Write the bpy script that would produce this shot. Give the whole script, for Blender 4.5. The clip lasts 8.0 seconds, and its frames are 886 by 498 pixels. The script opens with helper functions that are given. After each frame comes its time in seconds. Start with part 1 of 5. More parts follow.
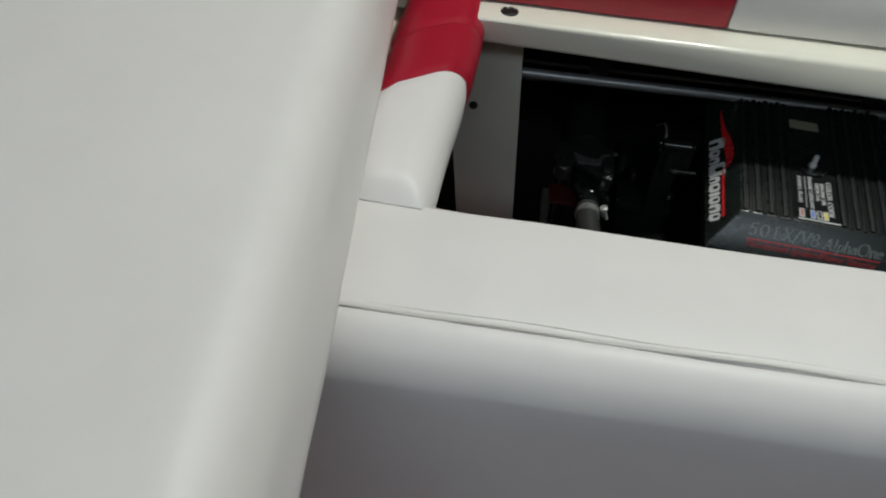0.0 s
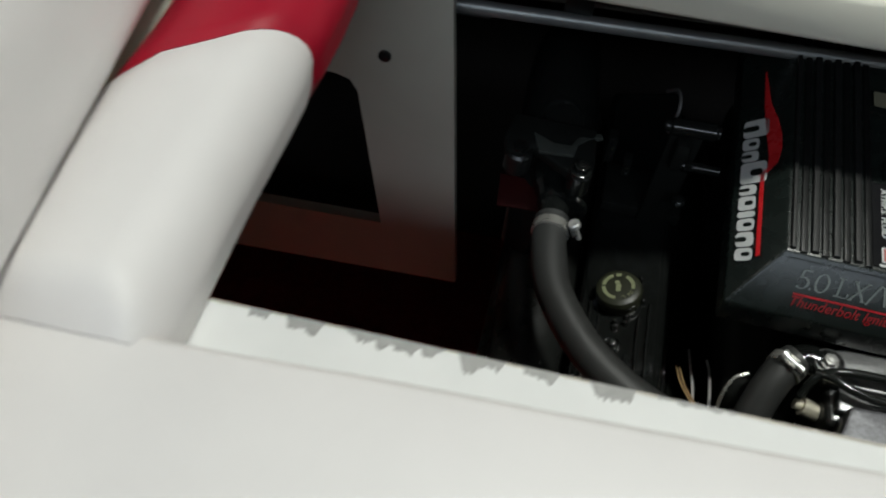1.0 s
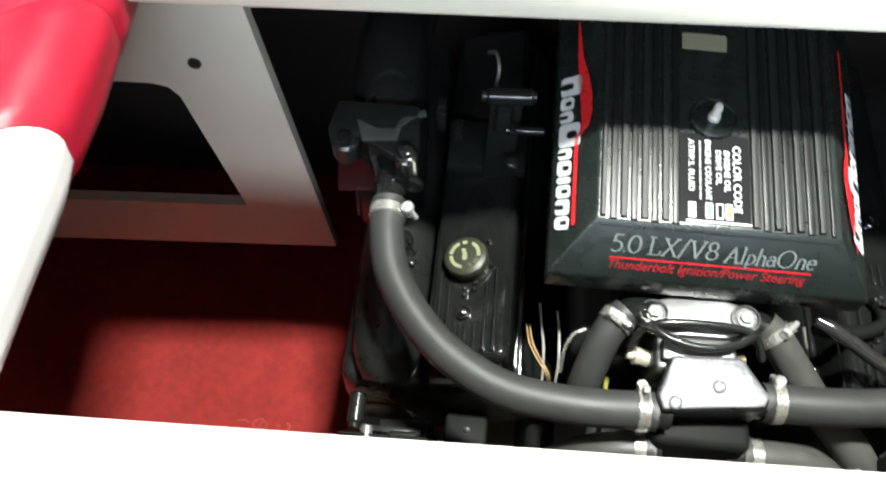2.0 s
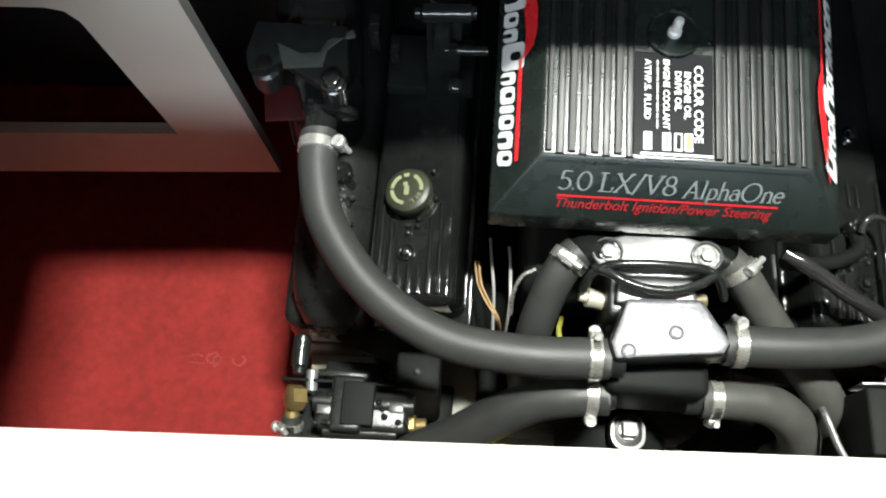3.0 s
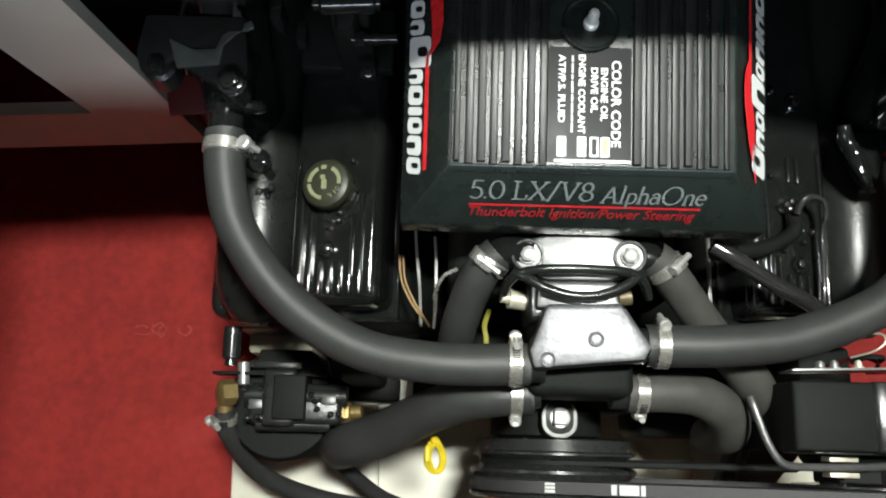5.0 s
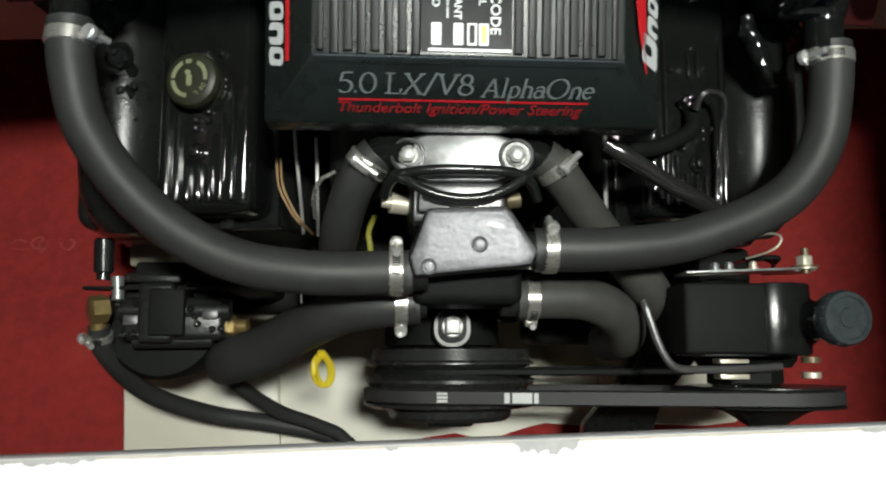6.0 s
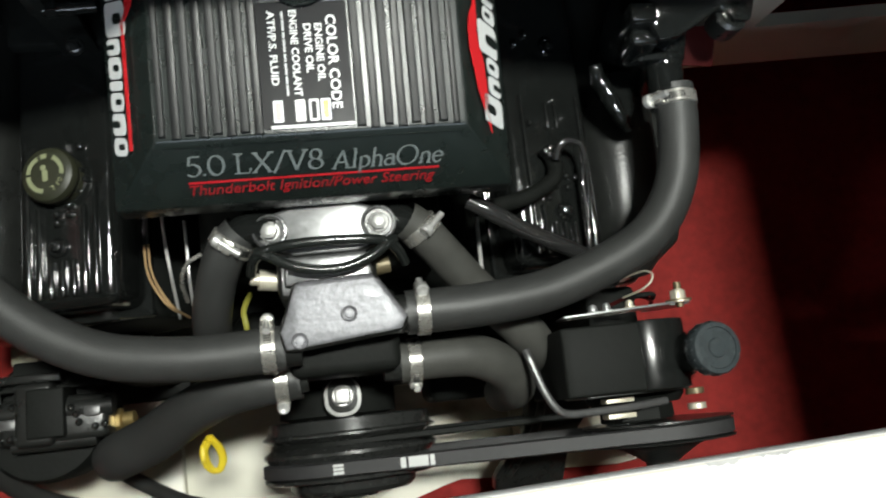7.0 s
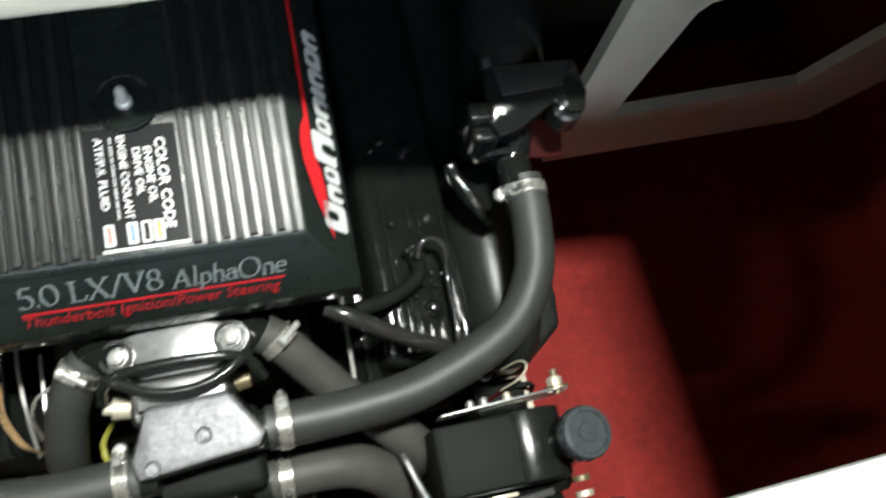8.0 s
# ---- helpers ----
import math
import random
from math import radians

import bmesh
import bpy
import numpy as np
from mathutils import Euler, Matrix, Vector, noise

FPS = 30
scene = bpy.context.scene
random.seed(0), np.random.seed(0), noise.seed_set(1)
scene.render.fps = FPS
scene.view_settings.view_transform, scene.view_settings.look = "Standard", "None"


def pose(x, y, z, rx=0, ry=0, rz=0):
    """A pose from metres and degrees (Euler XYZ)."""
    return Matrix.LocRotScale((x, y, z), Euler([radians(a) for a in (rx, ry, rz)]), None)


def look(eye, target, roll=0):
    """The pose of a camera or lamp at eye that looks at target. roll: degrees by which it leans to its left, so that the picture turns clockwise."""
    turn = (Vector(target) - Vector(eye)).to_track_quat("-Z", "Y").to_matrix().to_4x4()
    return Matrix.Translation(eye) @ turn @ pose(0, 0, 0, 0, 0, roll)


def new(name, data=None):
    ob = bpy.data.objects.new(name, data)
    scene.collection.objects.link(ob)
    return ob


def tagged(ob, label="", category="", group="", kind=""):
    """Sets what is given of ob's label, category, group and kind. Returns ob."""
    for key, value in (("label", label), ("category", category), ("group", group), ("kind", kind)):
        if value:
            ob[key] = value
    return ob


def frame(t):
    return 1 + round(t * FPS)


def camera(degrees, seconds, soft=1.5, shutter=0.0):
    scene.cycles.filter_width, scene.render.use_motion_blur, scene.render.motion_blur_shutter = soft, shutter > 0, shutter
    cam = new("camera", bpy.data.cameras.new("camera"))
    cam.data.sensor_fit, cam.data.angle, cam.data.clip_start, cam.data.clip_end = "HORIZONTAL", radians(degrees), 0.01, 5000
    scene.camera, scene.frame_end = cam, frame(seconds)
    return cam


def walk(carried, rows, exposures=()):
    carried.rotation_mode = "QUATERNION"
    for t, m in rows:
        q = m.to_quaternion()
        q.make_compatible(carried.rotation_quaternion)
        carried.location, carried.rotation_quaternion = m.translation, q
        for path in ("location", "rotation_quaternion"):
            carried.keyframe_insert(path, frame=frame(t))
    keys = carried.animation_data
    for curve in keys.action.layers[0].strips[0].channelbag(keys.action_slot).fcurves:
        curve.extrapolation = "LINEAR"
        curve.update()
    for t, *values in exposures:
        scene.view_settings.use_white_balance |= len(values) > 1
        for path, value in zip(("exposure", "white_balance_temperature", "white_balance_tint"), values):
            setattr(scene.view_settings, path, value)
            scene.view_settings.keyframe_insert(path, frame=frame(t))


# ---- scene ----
cam = camera(56.7, 8.0, 2.0, 0.4)
PATH = [
    (0, (-0.512, -0.984, 1.561), (-0.657, 0.45, 0.174), 6.9),
    (0.3, (-0.5128, -0.8566, 1.4652), (-0.6784, 0.5692, 0.0712), 5.82),
    (0.5, (-0.489, -0.746, 1.389), (-0.657, 0.684, 0.0), 6.2),
    (0.8, (-0.4473, -0.5587, 1.3415), (-0.6090, 0.7723, -0.1431), 7.84),
    (1, (-0.4136, -0.4677, 1.3405), (-0.5750, 0.7618, -0.2281), 7.29),
    (1.2, (-0.3704, -0.3890, 1.3862), (-0.5485, 0.7726, -0.2323), 4.45),
    (1.5, (-0.3344, -0.3468, 1.4312), (-0.4463, 0.7566, -0.2327), 3.95),
    (1.7, (-0.3004, -0.3445, 1.4576), (-0.3934, 0.7060, -0.2419), 2.59),
    (2.8, (-0.2214, -0.2665, 1.3974), (-0.2740, 0.5330, -0.4356), 0.29),
    (3, (-0.2079, -0.2402, 1.3995), (-0.2433, 0.4935, -0.4606), 0.92),
    (3.5, (-0.1809, -0.1978, 1.4090), (-0.2106, 0.4924, -0.4678), 0.92),
    (4, (-0.1572, -0.1839, 1.4098), (-0.1575, 0.4384, -0.4911), 2.99),
    (4.2, (-0.1546, -0.1610, 1.4260), (-0.1683, 0.3101, -0.5181), 0.66),
    (5.3, (-0.1178, -0.1023, 1.3820), (-0.1229, 0.3603, -0.5644), 0.64),
    (5.5, (-0.1066, -0.1055, 1.3634), (-0.0511, 0.2872, -0.5971), 8.99),
    (6, (-0.0706, -0.1018, 1.3504), (0.0701, 0.1542, -0.6283), 28.99),
    (6.5, (-0.0330, -0.0820, 1.3583), (0.1712, 0.2154, -0.6087), 31.80),
    (7, (-0.0029, -0.0930, 1.3626), (0.2875, 0.2793, -0.5805), 32.30),
    (7.5, (0.0238, -0.1072, 1.3723), (0.3705, 0.3583, -0.5420), 29.11),
    (8, (0.0878, -0.1093, 1.3752), (0.5244, 0.4849, -0.4827), 25.49),
]
EXPOSURES = [(0, -0.67), (0.5, -0.63), (1.0, -0.45), (1.2, -0.25), (1.5, 0.5), (1.7, 1.15), (2.8, 2.25), (3.0, 1.62), (3.5, 1.72), (4.0, 1.35), (4.2, 1.0), (5.5, 0.95), (6.0, 0.22), (6.5, 0.35), (7.0, 0.6), (7.5, 0.85), (8.0, 1.1)]
walk(cam, [(t, look(eye, target, roll)) for t, eye, target, roll in PATH],
     exposures=EXPOSURES)

# ---- light: one hall lamp over the boat, two added fill lamps, and daylight from a clerestory window in front of it ----
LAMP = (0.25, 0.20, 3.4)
world = bpy.data.worlds.new("world")
scene.world = world
world.use_nodes = True
world.node_tree.nodes["Background"].inputs[0].default_value = (0.8, 0.9, 1.0, 1)
world.node_tree.nodes["Background"].inputs[1].default_value = 0.05
SPACING = 3.6      # the two lamps at the sides are unseen fill, added to lift the shade
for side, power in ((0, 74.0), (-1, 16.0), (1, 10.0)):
    lamp_data = bpy.data.lights.new("main_and_fill_light", "AREA")
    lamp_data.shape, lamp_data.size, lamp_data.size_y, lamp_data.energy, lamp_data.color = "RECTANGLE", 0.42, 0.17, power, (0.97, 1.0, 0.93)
    lamp_light = new("main_and_fill_light", lamp_data)
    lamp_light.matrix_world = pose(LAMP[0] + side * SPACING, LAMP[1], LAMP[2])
sky_data = bpy.data.lights.new("window_light", "AREA")
sky_data.shape, sky_data.size, sky_data.size_y, sky_data.energy, sky_data.color = "RECTANGLE", 7.0, 1.0, 190.0, (0.76, 0.88, 1.0)
sky_light = new("window_light", sky_data)
sky_light.matrix_world = look((0.0, -5.95, 5.85), (0.0, 0.2, 0.7))

BOAT = Matrix.Rotation(radians(2.3), 4, "Z")     # the hull lies a little askew to the engine's axis


# ---- materials ----
def material(name, color, rough=0.5, metal=0.0, grain=0.0, scale=60.0, bump=0.0, bump_scale=400.0, coat=0.0, vary=0.0, spec=0.5, dirt=None, wear=0.0):
    m = bpy.data.materials.new(name)
    m.use_nodes = True
    nt = m.node_tree
    b = nt.nodes["Principled BSDF"]
    b.inputs["Roughness"].default_value, b.inputs["Metallic"].default_value = rough, metal
    b.inputs["Coat Weight"].default_value, b.inputs["Coat Roughness"].default_value = coat, 0.06
    b.inputs["Specular IOR Level"].default_value = spec
    tc = nt.nodes.new("ShaderNodeTexCoord")
    fine = nt.nodes.new("ShaderNodeTexNoise")
    fine.inputs["Scale"].default_value, fine.inputs["Detail"].default_value = scale, 6
    broad = nt.nodes.new("ShaderNodeTexNoise")
    broad.inputs["Scale"].default_value, broad.inputs["Detail"].default_value = scale / 9, 4
    nt.links.new(tc.outputs["Object"], fine.inputs["Vector"])
    nt.links.new(tc.outputs["Object"], broad.inputs["Vector"])
    mixed = nt.nodes.new("ShaderNodeMath")
    mixed.operation = "ADD"
    nt.links.new(fine.outputs["Fac"], mixed.inputs[0])
    nt.links.new(broad.outputs["Fac"], mixed.inputs[1])
    ramp = nt.nodes.new("ShaderNodeMapRange")
    ramp.inputs["From Min"].default_value, ramp.inputs["From Max"].default_value = 0.6, 1.4
    ramp.inputs["To Min"].default_value, ramp.inputs["To Max"].default_value = 1 - grain, 1 + grain
    nt.links.new(mixed.outputs[0], ramp.inputs["Value"])
    hsv = nt.nodes.new("ShaderNodeHueSaturation")
    hsv.inputs["Color"].default_value = (*color, 1)
    nt.links.new(ramp.outputs[0], hsv.inputs["Value"])
    out = hsv.outputs["Color"]
    if dirt:
        blot = nt.nodes.new("ShaderNodeTexNoise")
        blot.inputs["Scale"].default_value, blot.inputs["Detail"].default_value = dirt[1], 8
        nt.links.new(tc.outputs["Object"], blot.inputs["Vector"])
        cut = nt.nodes.new("ShaderNodeMapRange")
        cut.inputs["From Min"].default_value, cut.inputs["From Max"].default_value = dirt[2], dirt[2] + 0.12
        nt.links.new(blot.outputs["Fac"], cut.inputs["Value"])
        mix = nt.nodes.new("ShaderNodeMix")
        mix.data_type = "RGBA"
        mix.inputs["B"].default_value = (*dirt[0], 1)
        nt.links.new(cut.outputs[0], mix.inputs["Factor"])
        nt.links.new(out, mix.inputs["A"])
        out = mix.outputs["Result"]
    nt.links.new(out, b.inputs["Base Color"])
    rr = nt.nodes.new("ShaderNodeMapRange")
    rr.inputs["From Min"].default_value, rr.inputs["From Max"].default_value = 0.6, 1.4
    rr.inputs["To Min"].default_value, rr.inputs["To Max"].default_value = max(rough - 0.06 - vary, 0.02), rough + 0.06 + vary
    nt.links.new(mixed.outputs[0], rr.inputs["Value"])
    nt.links.new(rr.outputs[0], b.inputs["Roughness"])
    if bump:
        bn = nt.nodes.new("ShaderNodeTexNoise")
        bn.inputs["Scale"].default_value, bn.inputs["Detail"].default_value = bump_scale, 4
        nt.links.new(tc.outputs["Object"], bn.inputs["Vector"])
        bp = nt.nodes.new("ShaderNodeBump")
        bp.inputs["Strength"].default_value, bp.inputs["Distance"].default_value = bump, 0.001
        nt.links.new(bn.outputs["Fac"], bp.inputs["Height"])
        nt.links.new(bp.outputs[0], b.inputs["Normal"])
    return m


VINYL = material("white_vinyl", (0.75, 0.722, 0.708), 0.45, grain=0.03, scale=18, bump=0.25, bump_scale=900)
VINYL_RED = material("red_vinyl", (0.36, 0.008, 0.025), 0.38, grain=0.08, scale=25, bump=0.3, bump_scale=800)
PIPING = material("cream_piping", (0.62, 0.60, 0.56), 0.4, grain=0.04)
STITCH = material("beige_thread", (0.58, 0.56, 0.51), 0.7, grain=0.1)
GEL = material("cream_gelcoat", (0.76, 0.74, 0.64), 0.25, grain=0.03, scale=12, coat=0.4)
LEDGE = material("worn_white_gelcoat", (0.85, 0.86, 0.86), 0.4, grain=0.04, scale=25)
CHIP = material("bare_grey_patch", (0.40, 0.40, 0.395), 0.6, grain=0.2, scale=120, bump=0.4, bump_scale=300)
RIM = material("worn_beige_gelcoat", (0.55, 0.51, 0.44), 0.5, grain=0.15, scale=160, bump=0.2, bump_scale=300)
BULK = material("grey_painted_plywood", (0.60, 0.588, 0.505), 0.42, grain=0.06, scale=14, bump=0.15, bump_scale=120, dirt=((0.50, 0.48, 0.42), 7.0, 0.62))
CARPET = material("red_carpet", (0.245, 0.023, 0.020), 0.85, grain=0.28, scale=70, bump=0.9, bump_scale=700, spec=0.2, dirt=((0.315, 0.034, 0.029), 9.0, 0.6))
SCUFF = material("rubbed_carpet", (0.31, 0.048, 0.042), 0.9, grain=0.45, scale=300, bump=0.6, bump_scale=700, spec=0.2)
BILGE = material("cream_bilge_paint", (0.70, 0.68, 0.57), 0.35, grain=0.08, scale=20, bump=0.2, bump_scale=60, dirt=((0.40, 0.36, 0.25), 8.0, 0.60))
# near-black tone that carries the shade behind the bulkheads
AFTSHADE = material("shaded_aft_hull", (0.060, 0.052, 0.046), 0.8, grain=0.2, scale=40, bump=0.5)
GLOSS = material("black_gloss_paint", (0.009, 0.010, 0.0095), 0.08, grain=0.3, scale=90, bump=0.28, bump_scale=160, coat=0.2, spec=0.4)
SATIN = material("black_satin_paint", (0.015, 0.016, 0.015), 0.30, grain=0.3, scale=80, bump=0.35, bump_scale=260)
THERMO = material("grey_housing_metal", (0.26, 0.262, 0.265), 0.34, metal=0.7, grain=0.35, scale=110, bump=0.45, bump_scale=60, coat=0.4, spec=1.0)
THERMOCAP = material("mottled_grey_housing", (0.20, 0.20, 0.215), 0.46, metal=0.45, grain=0.4, scale=220, bump=0.6, bump_scale=160, coat=0.1, spec=0.7)
POLISH = material("black_polished_enamel", (0.012, 0.013, 0.0125), 0.11, grain=0.2, scale=90, coat=1.0, spec=1.0)
MIDRED = material("dull_red_print", (0.40, 0.014, 0.02), 0.3, grain=0.03)
GREYPRINT = material("pale_grey_print", (0.40, 0.41, 0.41), 0.35, grain=0.03)
DULL = material("dull_bronze_fitting", (0.16, 0.13, 0.075), 0.45, metal=0.4, grain=0.2, scale=90)
PLASTIC = material("black_cover_plastic", (0.0095, 0.0135, 0.012), 0.28, grain=0.25, scale=60, bump=0.12, bump_scale=700)
# proud ribs get a lighter copy of the plastic, for glare on their tops
RIBLIT = material("lit_rib_plastic", (0.013, 0.0135, 0.0135), 0.42, grain=0.25, scale=60, bump=0.15, bump_scale=700, spec=0.25)
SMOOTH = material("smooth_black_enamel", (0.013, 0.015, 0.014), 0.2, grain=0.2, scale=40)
RIB = material("dim_rib_plastic", (0.008, 0.0085, 0.0085), 0.32, grain=0.25, scale=60, bump=0.15, bump_scale=700, spec=0.22)
LABEL = material("black_label_film", (0.011, 0.011, 0.012), 0.32, grain=0.1, spec=0.06)
POT = material("glossy_black_band", (0.010, 0.011, 0.0105), 0.2, grain=0.3, scale=60, bump=0.1, bump_scale=200, spec=0.45)
DUSTY = material("dusty_rubber_hose", (0.060, 0.060, 0.054), 0.6, grain=0.3, scale=40, bump=0.3, bump_scale=400)
RUBBER = material("black_rubber_hose", (0.034, 0.035, 0.034), 0.48, grain=0.2, scale=50, bump=0.3, bump_scale=500)
PULLEY = material("black_pulley_paint", (0.024, 0.025, 0.024), 0.26, grain=0.3, scale=80, bump=0.2, bump_scale=260, coat=0.2)
BELT = material("drive_belt_rubber", (0.035, 0.035, 0.036), 0.6, grain=0.2, scale=120, bump=0.3, bump_scale=700)
STEEL = material("clamp_steel", (0.55, 0.54, 0.50), 0.28, metal=0.75, grain=0.15, scale=120, bump=0.15, bump_scale=500)
CHROME = material("bright_steel", (0.74, 0.74, 0.72), 0.32, metal=0.65, grain=0.1, scale=120)
BOLTSTEEL = material("grey_bolt_steel", (0.34, 0.34, 0.33), 0.42, metal=0.5, grain=0.2, scale=120, bump=0.2, bump_scale=300)
BOSS = material("dark_grey_boss_paint", (0.085, 0.086, 0.088), 0.30, metal=0.4, grain=0.3, scale=120, bump=0.3, bump_scale=200, coat=0.3)
EYESTEEL = material("dull_plated_steel", (0.42, 0.42, 0.41), 0.42, metal=0.55, grain=0.2, scale=120, bump=0.2, bump_scale=300)
OLIVE = material("olive_yellow_wire", (0.30, 0.29, 0.05), 0.45, grain=0.1)
BRASS = material("brass", (0.42, 0.31, 0.13), 0.35, metal=0.75, grain=0.2, scale=100)
ZINC = material("zinc_nut", (0.66, 0.62, 0.50), 0.42, metal=0.5, grain=0.2, scale=100)
STUD = material("pale_stud_steel", (0.75, 0.75, 0.72), 0.38, metal=0.3, grain=0.05)
GREY = material("grey_metal_rail", (0.30, 0.31, 0.31), 0.38, metal=0.6, grain=0.1)
TUBING = material("black_metal_tube", (0.03, 0.03, 0.03), 0.14, metal=0.3, grain=0.1, coat=1.0, spec=1.0)
WHITE = material("white_print", (0.62, 0.63, 0.62), 0.35, grain=0.03)
SILVER = material("silver_print", (0.15, 0.17, 0.165), 0.35, grain=0.05)
RED = material("red_print", (0.62, 0.02, 0.025), 0.3, grain=0.03)
DARKRED = material("dark_red_print", (0.27, 0.012, 0.016), 0.3, grain=0.03)
YELLOW = material("yellow_plastic", (0.75, 0.58, 0.03), 0.4, grain=0.05)
BLUE = material("blue_print", (0.10, 0.18, 0.62), 0.3, grain=0.03)
ORANGE = material("salmon_print", (0.42, 0.16, 0.14), 0.3, grain=0.03)
CAPPLASTIC = material("grey_black_cap_plastic", (0.040, 0.049, 0.053), 0.28, grain=0.2, scale=80, bump=0.2)
CAPGREEN = material("olive_filler_cap", (0.030, 0.032, 0.019), 0.45, grain=0.2, scale=80)
CAPPRINT = material("pale_green_print", (0.24, 0.26, 0.15), 0.4, grain=0.1)
COPPER = material("tan_wire", (0.40, 0.26, 0.13), 0.45, grain=0.1)
DEEPRED = material("deep_dark_red", (0.034, 0.004, 0.004), 0.6, grain=0.2, spec=0.1)
PADGREY = material("olive_grey_mount_paint", (0.40, 0.385, 0.29), 0.6, grain=0.2, scale=30, bump=0.2, bump_scale=200)
GASKET = material("grey_green_gasket", (0.055, 0.062, 0.055), 0.6, grain=0.3, scale=50, bump=0.3, bump_scale=200)
MUD = material("olive_block", (0.20, 0.19, 0.13), 0.6, grain=0.2, scale=30)
MATTE = material("matte_black_casting", (0.0095, 0.0105, 0.0095), 0.6, grain=0.3, scale=60, bump=0.3, bump_scale=200, spec=0.12)
DARKSTEEL = material("dull_dark_steel", (0.14, 0.14, 0.14), 0.42, metal=0.6, grain=0.2, scale=90)
HALLWALL = material("grey_hall_paint", (0.20, 0.20, 0.195), 0.8, grain=0.05, scale=3)
PLASTER = material("grey_wall_paint", (0.76, 0.76, 0.74), 0.7, grain=0.03, scale=3)
CONCRETE = material("grey_concrete", (0.34, 0.34, 0.32), 0.8, grain=0.15, scale=6, bump=0.3)


# ---- mesh helpers ----
def join(*bms):
    out = bmesh.new()
    for b in bms:
        me = bpy.data.meshes.new("tmp")
        b.to_mesh(me)
        b.free()
        out.from_mesh(me)
        bpy.data.meshes.remove(me)
    return out


def moved(bm, m):
    bmesh.ops.transform(bm, matrix=m, verts=bm.verts)
    return bm


def bevelled(bm, width, seg=2, angle=30):
    if width > 0:
        edges = [e for e in bm.edges if len(e.link_faces) == 2 and e.calc_face_angle(0) > radians(angle)]
        bmesh.ops.bevel(bm, geom=edges, offset=width, segments=seg, profile=0.5, affect="EDGES", clamp_overlap=True)
    return bm


def box(x0, x1, y0, y1, z0, z1, bev=0.002, seg=2):
    bm = bmesh.new()
    bmesh.ops.create_cube(bm, size=1.0)
    moved(bm, Matrix.Translation(((x0 + x1) / 2, (y0 + y1) / 2, (z0 + z1) / 2)) @ Matrix.Diagonal((x1 - x0, y1 - y0, z1 - z0, 1)))
    return bevelled(bm, bev, seg)


def prism(outline, z0, z1, bev=0.0, m=None, seg=2, top_scale=1.0):
    """A polygon in x, y drawn up from z0 to z1."""
    bm = bmesh.new()
    cx, cy = sum(p[0] for p in outline) / len(outline), sum(p[1] for p in outline) / len(outline)
    low = [bm.verts.new((x, y, z0)) for x, y in outline]
    top = [bm.verts.new((cx + (x - cx) * top_scale, cy + (y - cy) * top_scale, z1)) for x, y in outline]
    n = len(low)
    bm.faces.new(low[::-1])
    bm.faces.new(top)
    for i in range(n):
        bm.faces.new((low[i], low[(i + 1) % n], top[(i + 1) % n], top[i]))
    bmesh.ops.recalc_face_normals(bm, faces=bm.faces)
    bevelled(bm, bev, seg)
    return moved(bm, m) if m else bm


def lathe(profile, m=None, seg=24):
    """(radius, height) pairs turned round the z axis."""
    bm = bmesh.new()
    rings = []
    for r, h in profile:
        rings.append([bm.verts.new((r * math.cos(2 * math.pi * k / seg), r * math.sin(2 * math.pi * k / seg), h)) for k in range(seg)])
    for a, b in zip(rings, rings[1:]):
        for k in range(seg):
            bm.faces.new((a[k], a[(k + 1) % seg], b[(k + 1) % seg], b[k]))
    bm.faces.new(rings[0][::-1])
    bm.faces.new(rings[-1])
    bmesh.ops.recalc_face_normals(bm, faces=bm.faces)
    return moved(bm, m) if m else bm


def rod(a, b, r, seg=16, bev=0.0):
    a, b = Vector(a), Vector(b)
    d = b - a
    h = d.length
    prof = [(r, 0), (r, h)] if not bev else [(r - bev, 0), (r, bev), (r, h - bev), (r - bev, h)]
    return lathe(prof, Matrix.Translation(a) @ d.to_track_quat("Z", "Y").to_matrix().to_4x4(), seg)


def aim(place, direction):
    return Matrix.Translation(place) @ Vector(direction).to_track_quat("Z", "Y").to_matrix().to_4x4()


def smooth_path(points, steps=8):
    p = [Vector(q) for q in points]
    p = [p[0] * 2 - p[1]] + p + [p[-1] * 2 - p[-2]]
    out = []
    for i in range(1, len(p) - 2):
        for k in range(steps):
            t = k / steps
            out.append(0.5 * ((2 * p[i]) + (p[i + 1] - p[i - 1]) * t + (2 * p[i - 1] - 5 * p[i] + 4 * p[i + 1] - p[i + 2]) * t * t
                              + (3 * p[i] - p[i - 1] - 3 * p[i + 1] + p[i + 2]) * t ** 3))
    out.append(p[-2])
    return out


